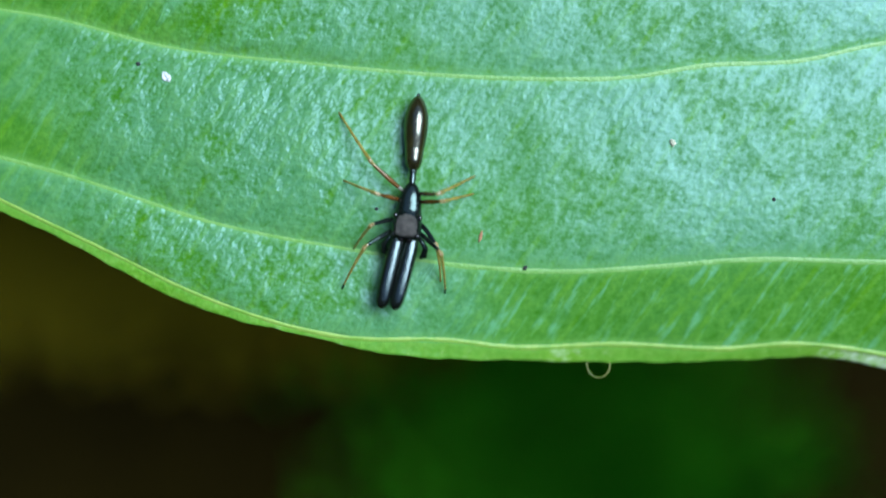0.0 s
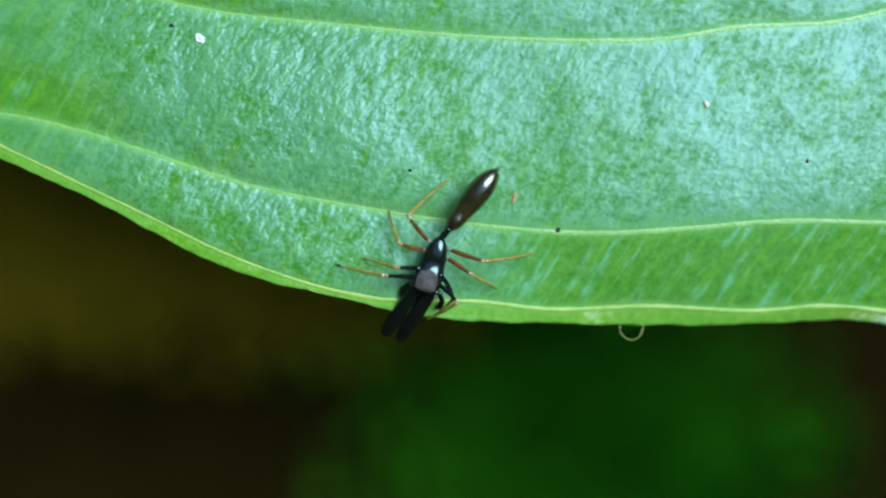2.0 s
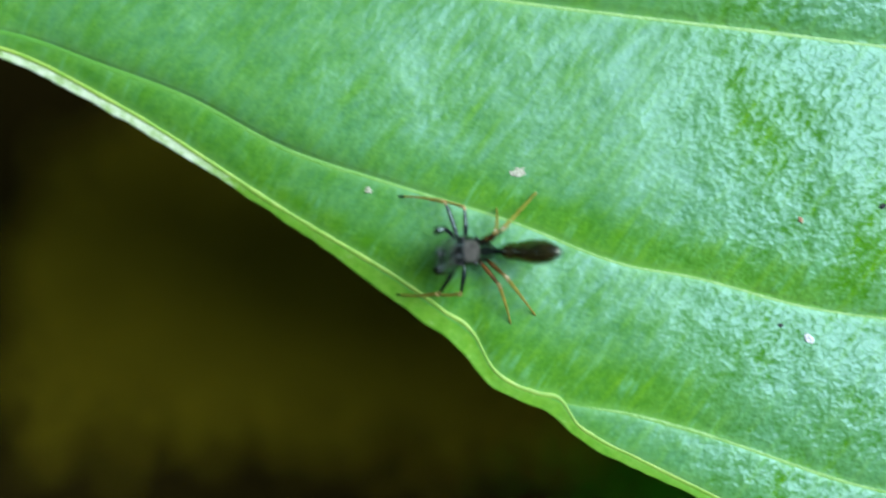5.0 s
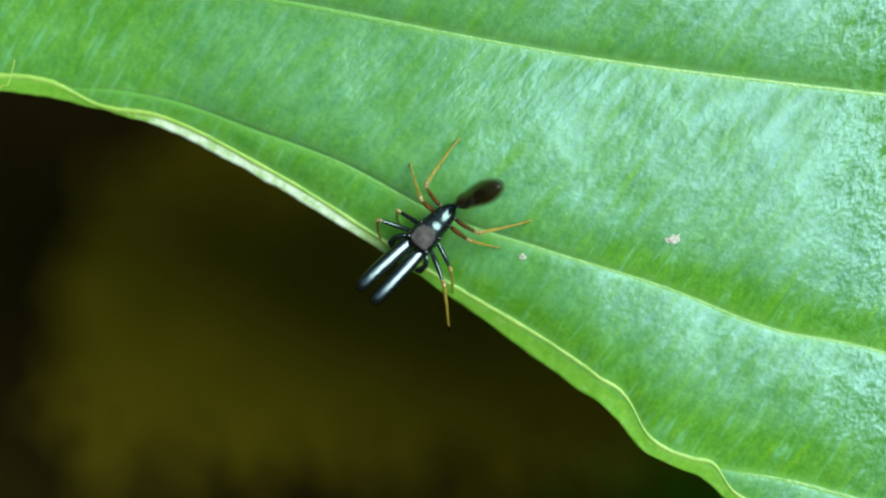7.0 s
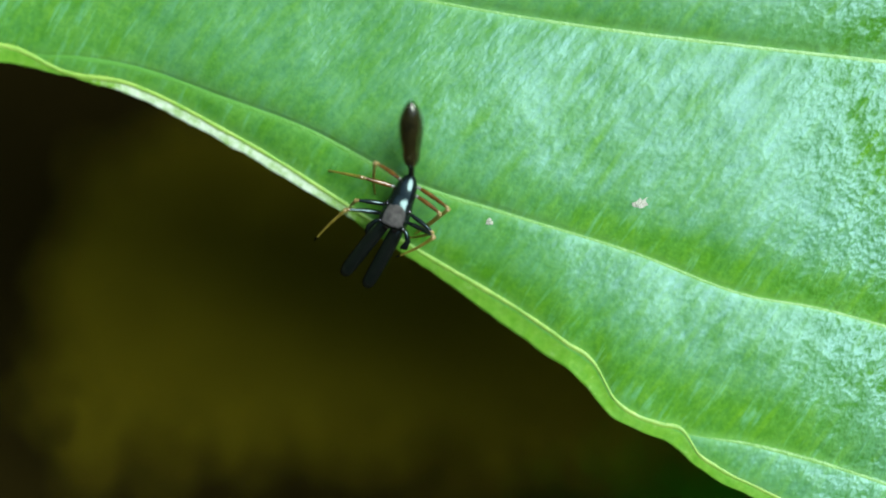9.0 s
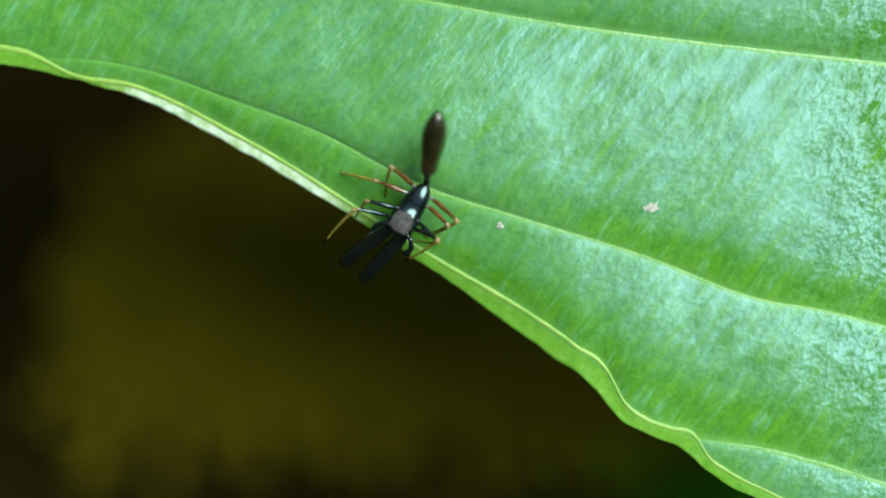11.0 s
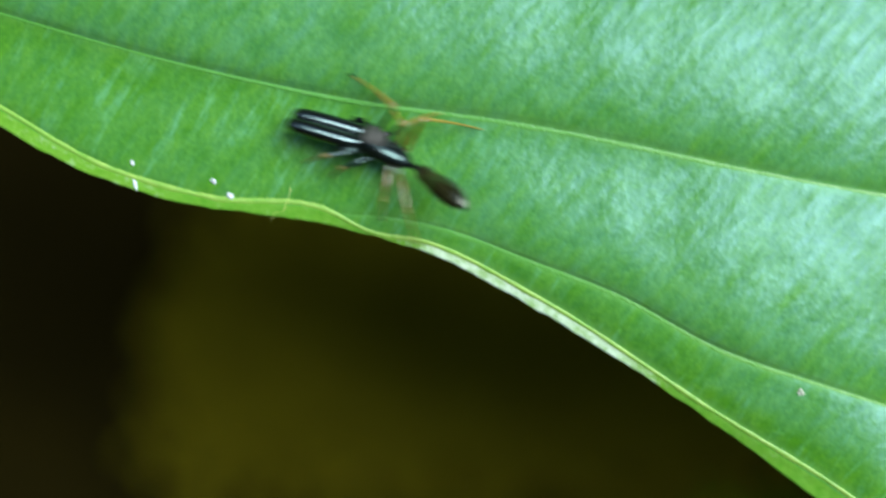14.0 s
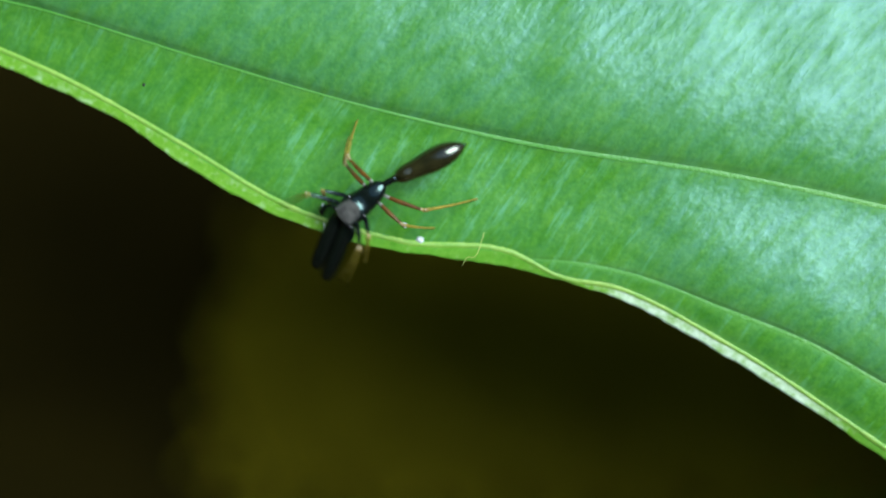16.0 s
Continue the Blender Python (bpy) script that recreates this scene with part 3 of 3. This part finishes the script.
crumb("flake", -59.0, 22.6, (0.08, 0.09, 0.06), M_WHITE, "white crumb on the leaf's rim", "flake", 0, 16)
crumb("flake", -58.9, 21.7, (0.06, 0.26, 0.05), M_WHITE, "frayed white crumb on the leaf's rim", "flake", 10, 17)


def fibre(name, points, radius, label):
    """A thin curled fibre, points in mm on the leaf."""
    ob = new(name, tube(name, points, [radius] * len(points), [M_SILK], 6))
    ob.matrix_basis = LEAF
    tagged(ob, label, "fibre")


fibre("fibre", [(6.7 + 0.48 * math.cos(a), -5.0 + 0.55 * math.sin(a), -1.0 + 0.05 * a) for a in np.linspace(2.9, 6.5, 18)], 0.014,
      "thin pale fibre curled under the leaf's rim")
fibre("fibre", [(-53.0 + 0.9 * t, 20.2 + 1.3 * t ** 1.5 + 0.22 * math.sin(7 * t), -0.5 + 0.45 * t) for t in np.linspace(0, 1, 12)], 0.015,
      "thin frayed fibre hanging from the leaf's rim")


# ---- the ant-like jumping spider ----
def dull_below(me):
    """Gives the underside of a body its second, darker and duller material."""
    for f in me.polygons:
        if f.normal.z < -0.05:
            f.material_index = 1
    return me


def spider_body(spider):
    rings = [(-1.179, 0.143, 0.13, 0, 0.02), (-1.109, 0.22, 0.19, 0, 0.01), (-0.968, 0.319, 0.27, 0, 0.0), (-0.748, 0.418, 0.35, 0, 0.0), (-0.484, 0.484, 0.4, 0, 0.0),
             (-0.264, 0.512, 0.4, 0, 0.0), (-0.088, 0.522, 0.4, 0, 0.01), (0.088, 0.556, 0.43, 0, 0.05), (0.264, 0.589, 0.49, 0, 0.09), (0.528, 0.627, 0.53, 0, 0.11),
             (0.836, 0.638, 0.54, 0, 0.11), (1.038, 0.605, 0.5, 0, 0.09), (1.144, 0.506, 0.42, 0, 0.06), (1.188, 0.33, 0.28, 0, 0.04)]
    trunk = part("cephalothorax", dull_below(loft("cephalothorax", rings, [M_BLACK, M_VENTER], 28, 2.5)), spider, "glossy black head and narrow waist")
    at = [r[0] for r in rings]

    def top(x, y):
        w, h, cz = (float(np.interp(x, at, [r[i] for r in rings])) for i in (1, 2, 4))
        return cz + h * max(0.0, 1 - (abs(y) / w) ** 2.5) ** 0.4

    # a round, slightly domed plate of short grey hair that lies on the head, frayed at its edge
    verts, faces, ring, n = [(0.62 * MM, 0, (top(0.62, 0) + 0.03) * MM)], [], 8, 28
    for i in range(1, ring + 1):
        for k in range(n):
            a = 2 * math.pi * k / n
            c, q = math.cos(a), math.sin(a)
            r = i / ring * (1 + 0.22 * noise.noise((c * 3.1, q * 3.1, 3)) * i / ring)
            x = 0.62 + 0.47 * r * math.copysign(abs(c) ** 0.62, c)
            y = 0.475 * r * math.copysign(abs(q) ** 0.62, q) * (1 if c > 0 else 1 + 0.30 * c)
            verts.append((x * MM, y * MM, (top(x, y) + 0.03 * (1 - (i / ring) ** 4) + 0.004 + 0.012 * noise.noise((x * 11, y * 11, 0))) * MM))
    faces += [(0, 1 + k, 1 + (k + 1) % n) for k in range(n)]
    for i in range(ring - 1):
        for k in range(n):
            a, b = 1 + i * n + k, 1 + i * n + (k + 1) % n
            faces.append((a, a + n, b + n, b))
    plate = part("head_plate", mesh_of("head_plate", verts, faces, [M_FUR]), spider, "grey hairy top of the head")
    plate.modifiers.new("thickness", "SOLIDIFY").thickness = 0.04 * MM
    for x, y, z, r in ((1.15, 0.19, 0.26, 0.17), (1.15, -0.19, 0.26, 0.17), (1.02, 0.50, 0.36, 0.12), (1.02, -0.50, 0.36, 0.12), (0.24, 0.50, 0.40, 0.11), (0.24, -0.50, 0.40, 0.11)):
        part("eye", blob("eye", (r, r, r), M_EYE, 0, 0.0), trunk, "", pose(x * MM, y * MM, z * MM))
    for side in (1, -1):
        palp = [(1.00, 0.46 * side, -0.12), (1.20, 0.70 * side, -0.08), (1.47, 0.88 * side, -0.14), (1.78, 0.84 * side, -0.30), (1.90, 0.68 * side, -0.34)]
        part("pedipalp", tube("pedipalp", palp, [0.10, 0.10, 0.12, 0.16, 0.06], [M_BLACK], 10), spider, "short black bent feeler")


def spider_abdomen(spider):
    rings = [(-0.535, 0.11, 0.11, 0, 0.02), (-0.599, 0.2, 0.20, 0, 0.03), (-0.728, 0.29, 0.30, 0, 0.04), (-0.899, 0.345, 0.37, 0, 0.05), (-1.07, 0.37, 0.385, 0, 0.05), (-1.22, 0.38, 0.365, 0, 0.04),
             (-1.348, 0.385, 0.345, 0, 0.03), (-1.519, 0.41, 0.36, 0, 0.03), (-1.819, 0.455, 0.42, 0, 0.04), (-2.193, 0.495, 0.46, 0, 0.05), (-2.568, 0.51, 0.47, 0, 0.05), (-2.91, 0.48, 0.44, 0, 0.05),
             (-3.21, 0.405, 0.37, 0, 0.03), (-3.445, 0.3, 0.27, 0, 0.01), (-3.617, 0.19, 0.17, 0, 0.0), (-3.713, 0.07, 0.07, 0, 0.0)]
    abdomen = part("abdomen", dull_below(loft("abdomen", rings, [M_BELLY, M_VENTER], 28)), spider, "long glossy bronze-black abdomen")
    stem = [(0.06, 0.16, 0.15, 0, 0.02), (-0.08, 0.125, 0.12, 0, 0.02), (-0.22, 0.155, 0.15, 0, 0.02), (-0.36, 0.13, 0.13, 0, 0.02), (-0.48, 0.15, 0.15, 0, 0.02), (-0.60, 0.19, 0.18, 0, 0.02)]
    part("pedicel", loft("pedicel", stem, [M_JAW], 14), abdomen, "thin blue-black stalk")
    part("spinneret", loft("spinneret", [(-3.66, 0.10, 0.09, 0, 0), (-3.76, 0.07, 0.06, 0, 0), (-3.82, 0.03, 0.03, 0, 0)], [M_BLACK], 10), abdomen)
    return abdomen


def spider_jaw(spider, side):
    rings = [(-0.106, 0.212, 0.24, 0, 0), (0.053, 0.265, 0.29, 0, 0), (0.318, 0.302, 0.31, 0.02 * side, 0.0), (0.954, 0.318, 0.30, 0.02 * side, 0.0), (1.696, 0.318, 0.29, 0.0, 0.0),
             (2.332, 0.307, 0.27, -0.02 * side, -0.01), (2.756, 0.286, 0.23, -0.04 * side, -0.02), (2.926, 0.249, 0.195, -0.05 * side, -0.03), (3.042, 0.18, 0.14, -0.05 * side, -0.04), (3.106, 0.095, 0.07, -0.05 * side, -0.05), (3.127, 0.032, 0.02, -0.05 * side, -0.05)]
    jaw = part("chelicera", loft("chelicera", rings, [M_JAW], 24, 2.5), spider, "long glossy blue-black jaw")
    fang = [(2.95, -0.05 * side, -0.16), (2.5, -0.16 * side, -0.27), (1.8, -0.20 * side, -0.32), (1.0, -0.16 * side, -0.33), (0.5, -0.10 * side, -0.31)]
    part("fang", tube("fang", fang, [0.09, 0.08, 0.065, 0.05, 0.02], [M_BLACK], 8), jaw, "black folded fang")
    return jaw


# pair: root x, root y, root z, femur, shin, resting foot x, y, and materials of thigh, shin and tip
LEGS = ((0.76, 0.42, -0.14, 1.70, 2.60, 2.95, 2.10, M_BLACK, M_AMBER, M_BLACK),
        (0.36, 0.46, -0.16, 1.35, 2.10, 1.60, 2.00, M_BLACK, M_AMBER, M_AMBER),
        (-0.44, 0.40, -0.16, 1.45, 2.20, -1.20, 2.60, M_RED, M_AMBER, M_AMBER),
        (-0.80, 0.32, -0.14, 1.85, 2.90, -3.00, 2.80, M_RED, M_AMBER, M_AMBER))


def spider_leg(spider, leg, side):
    _, _, _, a, b, _, _, thigh_mat, shin_mat, tip_mat = leg
    first = M_PALE if thigh_mat is M_RED else M_BLACK
    n = 12
    xs = [a * k / n for k in range(n + 1)]
    fat = [0.070, 0.078, 0.085, 0.095, 0.104, 0.108, 0.106, 0.100, 0.093, 0.085, 0.077, 0.072, 0.074]
    femur = part("femur", tube("femur", [(x, 0, 0.05 * math.sin(math.pi * x / a)) for x in xs], fat, [first, thigh_mat, M_KNEE], 10,
                               lambda i: 0 if i < 2 else 2 if i == 11 else 1), spider,
                 "red-brown upper leg" if thigh_mat is M_RED else "black upper leg")
    m = 16
    xs = [b * k / m for k in range(m + 1)]
    thin = [0.082, 0.088, 0.080, 0.068, 0.066, 0.066, 0.064, 0.062, 0.058, 0.054, 0.050, 0.048, 0.045, 0.042, 0.042, 0.046, 0.030]
    shin = part("shin", tube("shin", [(x, 0, 0.06 * math.sin(math.pi * x / b)) for x in xs], thin, [M_KNEE, shin_mat, tip_mat], 10,
                             lambda i: 0 if i < 1 else 2 if i > 13 else 1), femur, "thin amber lower leg")
    return femur, shin


spider = tagged(new("spider"), "black ant-like jumping spider with long jaws and amber legs", "spider")
spider_body(spider)
abdomen = spider_abdomen(spider)
jaws = [(side, spider_jaw(spider, side)) for side in (1, -1)]
legs = [(leg, side, *spider_leg(spider, leg, side)) for leg in LEGS for side in (1, -1)]


# ---- movement ----
# the body: seconds, x, y, z in mm on the leaf, heading, nose up, roll to the right
def track():
    return [
        (0, -1.43, 1.58, 0.85, -97, 0, 0), (0.2, -1.66, 1.73, 0.85, -100, 0, 0), (0.4, -1.38, 0.82, 0.85, -107, 0, 0),
        (0.6, -1.20, -0.74, 0.85, -100, -5, 0), (0.8, -1.29, -1.24, 0.85, -116, -8, 0),
        (1, -2.14, -1.54, 0.85, -140, 0, 0), (1.2, -1.87, -2.07, 0.85, -126, 0, 0),
        (1.4, -1.97, -1.85, 0.85, -123, 0, 0), (1.5, -2.32, -1.81, 0.85, -135, 0, 0),
        (1.8, -2.70, -2.01, 0.8, -132, -10, 0), (2, -1.86, -2.26, 0.7, -108, -15, 0),
        (2.2, -1.62, -2.80, 0.6, -102, -20, 0), (2.4, -1.23, -3.12, 0.6, -88, -18, 0),
        (2.6, -0.17, -2.36, 0.75, -60, -5, 0), (2.8, 0.58, -1.69, 0.85, -36, 0, 0), (3, 3.77, -1.64, 0.85, -6, 0, 0),
        (3.2, 2.77, -1.09, 0.85, 22, 0, 0), (3.4, 2.13, 1.71, 0.85, 77, 0, 0), (3.5, 1.81, 0.86, 0.85, 84, 0, 0),
        (3.6, 0.44, 0.54, 0.85, 115, 0, 0), (3.7, -1.60, 2.50, 0.85, 130, 0, 0), (3.8, -4.73, 3.96, 0.85, 140, 0, 0),
        (3.9, -9.02, 5.92, 0.85, 160, 0, 0), (4, -12.60, 6.99, 0.85, 170, 0, 0), (4.1, -16.98, 7.93, 0.85, 173, 5, 0),
        (4.2, -19.57, 9.09, 0.85, 176, 5, 0), (4.3, -22.00, 9.41, 0.85, 180, 10, 0),
        (4.4, -24.19, 9.90, 0.85, 186, 15, 0), (4.5, -25.39, 9.86, 0.95, 196, 20, 0),
        (4.6, -25.61, 10.14, 1, 208, 25, 0), (4.7, -25.78, 10.27, 1.2, 186, 38, 0),
        (4.8, -25.75, 10.39, 1.2, 194, 40, 0), (4.9, -26.22, 11.02, 1.2, 179, 42, 0),
        (5, -25.93, 10.87, 1.2, 180, 42, 0), (5.1, -25.95, 10.50, 1.1, 183, 30, 0),
        (5.2, -27.57, 11.21, 0.95, 177, 18, 0), (7.3, -34.20, 14.69, 0.8, 238, 0, 0),
        (7.5, -34.16, 14.53, 0.8, 243, 0, 0), (8, -34.18, 14.63, 0.8, 241, 0, 0), (8.5, -34.14, 14.38, 0.8, 247, 0, 0),
        (9, -34.13, 14.25, 0.8, 248, -8, 0), (11.3, -34.15, 14.05, 0.8, 237, -12, 0),
        (11.8, -34.22, 13.73, 0.8, 237, -16, 0), (12.2, -34.60, 13.81, 0.75, 231, -20, 0),
        (12.4, -35.66, 13.85, 0.6, 218, -25, -5), (12.5, -35.55, 13.62, 0.4, 198, -25, -15),
        (12.6, -36.00, 13.14, 0.1, 186, -25, -30), (12.7, -36.70, 12.63, -0.5, 164, -15, -75),
        (12.8, -37.41, 12.45, -2, 130, 0, -118), (13, -39.38, 14.17, -2.6, 133, 0, -130),
        (13.2, -40.68, 15.06, -2.6, 151, 0, -130), (13.4, -42.90, 16.10, -2.3, 162, 0, -125),
        (13.6, -43.75, 16.32, -1, 140, 0, -90), (13.7, -43.92, 19.02, 0.2, 117, 0, -35),
        (13.8, -43.35, 21.09, 0.8, 122, 0, 0), (14, -48.10, 23.20, 0.9, 152, 0, 32),
        (14.2, -53.41, 25.18, 0.9, 151, 0, 18), (14.4, -53.99, 25.42, 0.9, 163, 0, 30),
        (14.46, -53.35, 25.75, 1.6, 159, 48, 72), (14.5, -53.35, 25.75, 1.6, 159, 48, 72),
        (14.54, -53.35, 25.75, 1.6, 159, 48, 72), (14.6, -52.6, 25.2, 1.4, 162, 30, 60),
        (14.8, -54.63, 24.64, 0.9, 206, 0, 15), (15, -55.54, 24.05, 0.85, 223, 3, 16),
        (15.2, -54.86, 24.35, 0.85, 232, 0, 0), (15.4, -56.25, 23.87, 0.85, 246, 0, 0),
        (15.6, -55.53, 22.96, 0.8, 244, -3, 0), (15.8, -56.12, 22.46, 0.75, 248, -15, 0),
        (16, -57.19, 22.81, 0.7, 220, -15, 0),
    ]


def body_pose(x, y, z, yaw, pitch, roll):
    return on_leaf(x, y, z) @ pose(0, 0, 0, 0, 0, yaw) @ pose(0, 0, 0, 0, -pitch) @ pose(0, 0, 0, roll)


def reach(root, foot, up, a, b):
    """The thigh's pose and the knee's bend with which a leg of two parts reaches from root to foot."""
    way = foot - root
    d = min(max(way.length, abs(a - b) + 0.15), (a + b) * 0.985)
    way.normalize()
    up = (up - way * up.dot(way)).normalized()
    at_root = math.acos(max(-1, min(1, (a * a + d * d - b * b) / (2 * a * d))))
    at_knee = math.acos(max(-1, min(1, (a * a + b * b - d * d) / (2 * a * b))))
    x = way * math.cos(at_root) + up * math.sin(at_root)
    y = up.cross(way).normalized()
    z = x.cross(y)
    turn = Matrix((x, y, z)).transposed().to_4x4()
    return Matrix.Translation(root * MM) @ turn, math.pi - at_knee


# where the feet stand while the spider stays put: from, to, how far the knees point out, then x, y of each foot, front pair first, left foot before right
def footholds():
    return [
        (0.0, 0.15, 0.5, ((0.1, -1.9), (-4.3, -1.7), (-0.1, -1.4), (-3.8, 0.0), (1.3, 2.35), (-4.2, 2.9), (1.35, 3.1), (-4.4, 5.8))),
        (1.0, 2.25, 0.8, ((-2.3, -4.7), (-6.0, -2.3), (-2.0, -4.6), (-4.8, -2.0), (0.9, -3.3), (-3.7, 0.0), (2.5, -1.8), (-1.2, 1.3))),
        (7.3, 12.35, 1.6, ((-34.4, 11.9), (-37.9, 12.6), (-33.9, 12.75), (-36.6, 13.7), (-33.5, 13.1), (-37.3, 15.6), (-33.6, 12.9), (-35.3, 14.6))),
        (12.36, 12.62, 1.2, ((-35.9, 13.2), (-39.5, 15.3), (-35.0, 12.7), (-37.8, 14.8), (-34.0, 12.5), (-37.5, 15.7), (-32.8, 12.9), (-35.3, 15.3))),
        (14.5, 14.65, 0.65, ((-56.1, 23.2), (-57.9, 25.1), (-55.0, 22.0), (-56.5, 24.3), (-53.0, 22.2), (-53.2, 26.5), (-49.3, 22.7), (-51.4, 26.6))),
        (14.9, 15.05, 0.8, ((-56.5, 20.8), (-59.0, 22.2), (-55.4, 21.7), (-58.2, 23.2), (-53.8, 21.7), (-57.7, 24.0), (-52.0, 22.7), (-56.6, 25.4))),
        (15.1, 15.7, 0.8, ((-55.9, 20.5), (-59.0, 21.5), (-54.9, 21.0), (-58.5, 22.5), (-54.2, 21.8), (-57.9, 24.3), (-52.4, 23.1), (-56.2, 24.9))),
    ]


def stepping(rows):
    """The legs' poses every tenth of a second: a foot stays where it stands until the body has left it behind."""
    t0 = np.array([r[0] for r in rows])
    poses = [([], []) for _ in legs]
    stand = [None] * len(legs)
    for k in range(161):
        t = k / 10
        x, y, z, yaw, pitch, roll = (float(np.interp(t, t0, [r[i] for r in rows])) for i in range(1, 7))
        here = LEAF.inverted() @ body_pose(x, y, z, yaw, pitch, roll)
        back = here.inverted()
        c, s = math.cos(radians(yaw)), math.sin(radians(yaw))
        out, held_at = next(((w, feet) for a, b, w, feet in footholds() if a <= t <= b), (0.65, None))
        for n, (leg, side, _, _) in enumerate(legs):
            rx, ry, rz, a, b, fx, fy = leg[:7]
            want = (x + c * fx - s * fy * side, y + s * fx + c * fy * side)
            if held_at:
                stand[n] = held_at[n]
            elif z < 0.0:        # below the rim: the feet hold its edge
                mx = x + (c * fx) * 0.8 - 0.3 * side
                stand[n] = (mx, float(margin_y(mx)) + 0.15)
            elif stand[n] is None or math.dist(stand[n], want) > 1.15 + 0.25 * ((n * 5 + 2) % 3):
                stand[n] = want
            px, py = stand[n]
            pz, on = blade_height(px, py)
            if not on and z >= 0.0:
                pz = -0.35 - 0.25 * (n % 2)
            foot = back @ Vector((px * MM, py * MM, pz * MM)) / MM
            thigh, bend = reach(Vector((rx, ry * side, rz)), foot, Vector((0, out * side, 1)), a, b)
            poses[n][0].append((t, thigh))
            poses[n][1].append((t, pose(a * MM, 0, 0, 0, math.degrees(bend), 0)))
    return poses


def motions():
    rows = track()
    walk(spider, [(r[0], body_pose(*r[1:])) for r in rows])
    # abdomen: seconds, swing aside, lift
    walk(abdomen, [(t, pose(-1.15 * MM, 0, 0.02 * MM, 0, lift, swing)) for t, swing, lift in [
        (0, 3, -3), (0.2, -4, -2), (0.4, -1, -2), (0.6, -0, -2), (0.8, 3, 0), (1, 2, -4), (1.2, -18, -3), (1.4, -9, -4),
        (1.5, -2, -4), (1.8, -6, -5), (2, -21, -5), (2.2, -20, 6), (2.4, -33, 12), (2.6, -32, 28), (2.8, -27, 36),
        (3, -18, 9), (3.2, -17, 9), (3.4, -20, 11), (3.5, -11, 2), (3.6, -11, 12), (3.7, 3, 0), (3.8, 7, 0),
        (3.9, -8, 0), (4, -10, 2), (4.1, -9, 15), (4.2, -7, 28), (4.3, -6, 51), (4.4, -9, 61), (4.5, -0, 63),
        (4.6, -20, 69), (4.7, 7, 81), (4.8, 2, 89), (4.9, 10, 92), (5, -4, 89), (5.1, -7, 71), (5.2, -18, 52),
        (7.3, -25, 57), (7.5, -7, 56), (8, 23, 52), (8.5, 14, 50), (9, 19, 35), (11.3, 19, 29), (11.8, 5, 19),
        (12.2, 9, 20), (12.4, 12, 12), (12.5, 26, 8), (12.6, 23, -10), (12.7, 7, 9), (12.8, 12, 5), (13, 5, 0),
        (13.2, 0, 5), (13.4, -4, 0), (13.6, 7, 21), (13.7, -2, 48), (13.8, -13, 10), (14, -29, 26), (14.2, -5, 36),
        (14.4, -6, 9), (14.46, -50, 30), (14.5, -50, 30), (14.54, -50, 30), (14.6, -36, 25), (14.8, -11, 20),
        (15, -24, 30), (15.2, -26, 18), (15.4, -28, 22), (15.6, -18, 19), (15.8, -28, -4), (16, -13, -4),
    ]])
    # jaws: seconds, swing aside, lift, spread
    for side, jaw in jaws:
        walk(jaw, [(t, pose(1.07 * MM, 0.285 * side * MM, -0.06 * MM, 0, -lift, swing + spread * side)) for t, swing, lift, spread in [
        (0, -7, 4, 1), (0.2, -17, 4, 1), (0.4, -11, 4, 1), (0.6, -8, -12, 1), (0.8, -17, -22, 1), (1, 6, 9, 1),
        (1.2, -5, 9, 1), (1.4, -8, 9, 1), (1.5, -2, 9, 1), (1.8, -0, 0, 1), (2, -14, -14, 2), (2.2, 0, -35, 2),
        (2.4, 0, -18, 2), (2.6, -8, 0, 1), (2.8, -8, 0, 1), (3, -10, 0, 1), (3.2, -4, 0, 1), (3.4, 4, 0, 1),
        (3.5, 1, 0, 1), (3.6, 1, 0, 1), (3.7, -4, 0, 1), (3.8, 4, 0, 1), (3.9, -5, 0, 1), (4, -0, 0, 1),
        (4.1, 5, 0, 1), (4.2, 4, 0, 1), (4.3, 9, 0, 1), (4.4, 7, 0, 1), (4.5, 9, 18, 1), (4.6, -4, 3, 2),
        (4.7, 10, 36, 1), (4.8, 10, 36, 1), (4.9, 7, 38, 1), (5, 9, 38, 1), (5.1, 5, 0, 2), (5.2, 6, 0, 1),
        (7.3, -6, 12, 5), (7.5, -12, 12, 5), (8, -10, 10, 5), (8.5, -18, -8, 5.5), (9, -12, -11, 6.1),
        (11.3, -15, -16, 6.6), (11.8, -17, -26, 7.2), (12.2, -23, -16, 7.2), (12.4, -19, -11, 7.2),
        (12.5, -8, -18, 6.6), (12.6, -10, -30, 4.4), (12.7, -9, 0, 2.8), (12.8, -7, 0, 3), (13, 1, 0, 3),
        (13.2, -8, 0, 3), (13.4, -13, 0, 3), (13.6, 1, 0, 3), (13.7, 11, 0, 2), (13.8, 25, 0, 1), (14, 15, 0, 1),
        (14.2, 14, 0, 1), (14.4, 5, 0, 1), (14.46, -6, -26, 1), (14.5, -6, -26, 1), (14.54, -6, -26, 1),
        (14.6, 0, -15, 1), (14.8, 7, 9, 1), (15, 5, 16, 1), (15.2, 5, 12, 1), (15.4, 4, 9, 1), (15.6, 4, 7, 1),
        (15.8, 7, -12, 2), (16, 23, -15, 2),
        ]])
    for (leg, side, femur, shin), (thighs, shins) in zip(legs, stepping(rows)):
        walk(femur, thighs)
        walk(shin, shins)


motions()
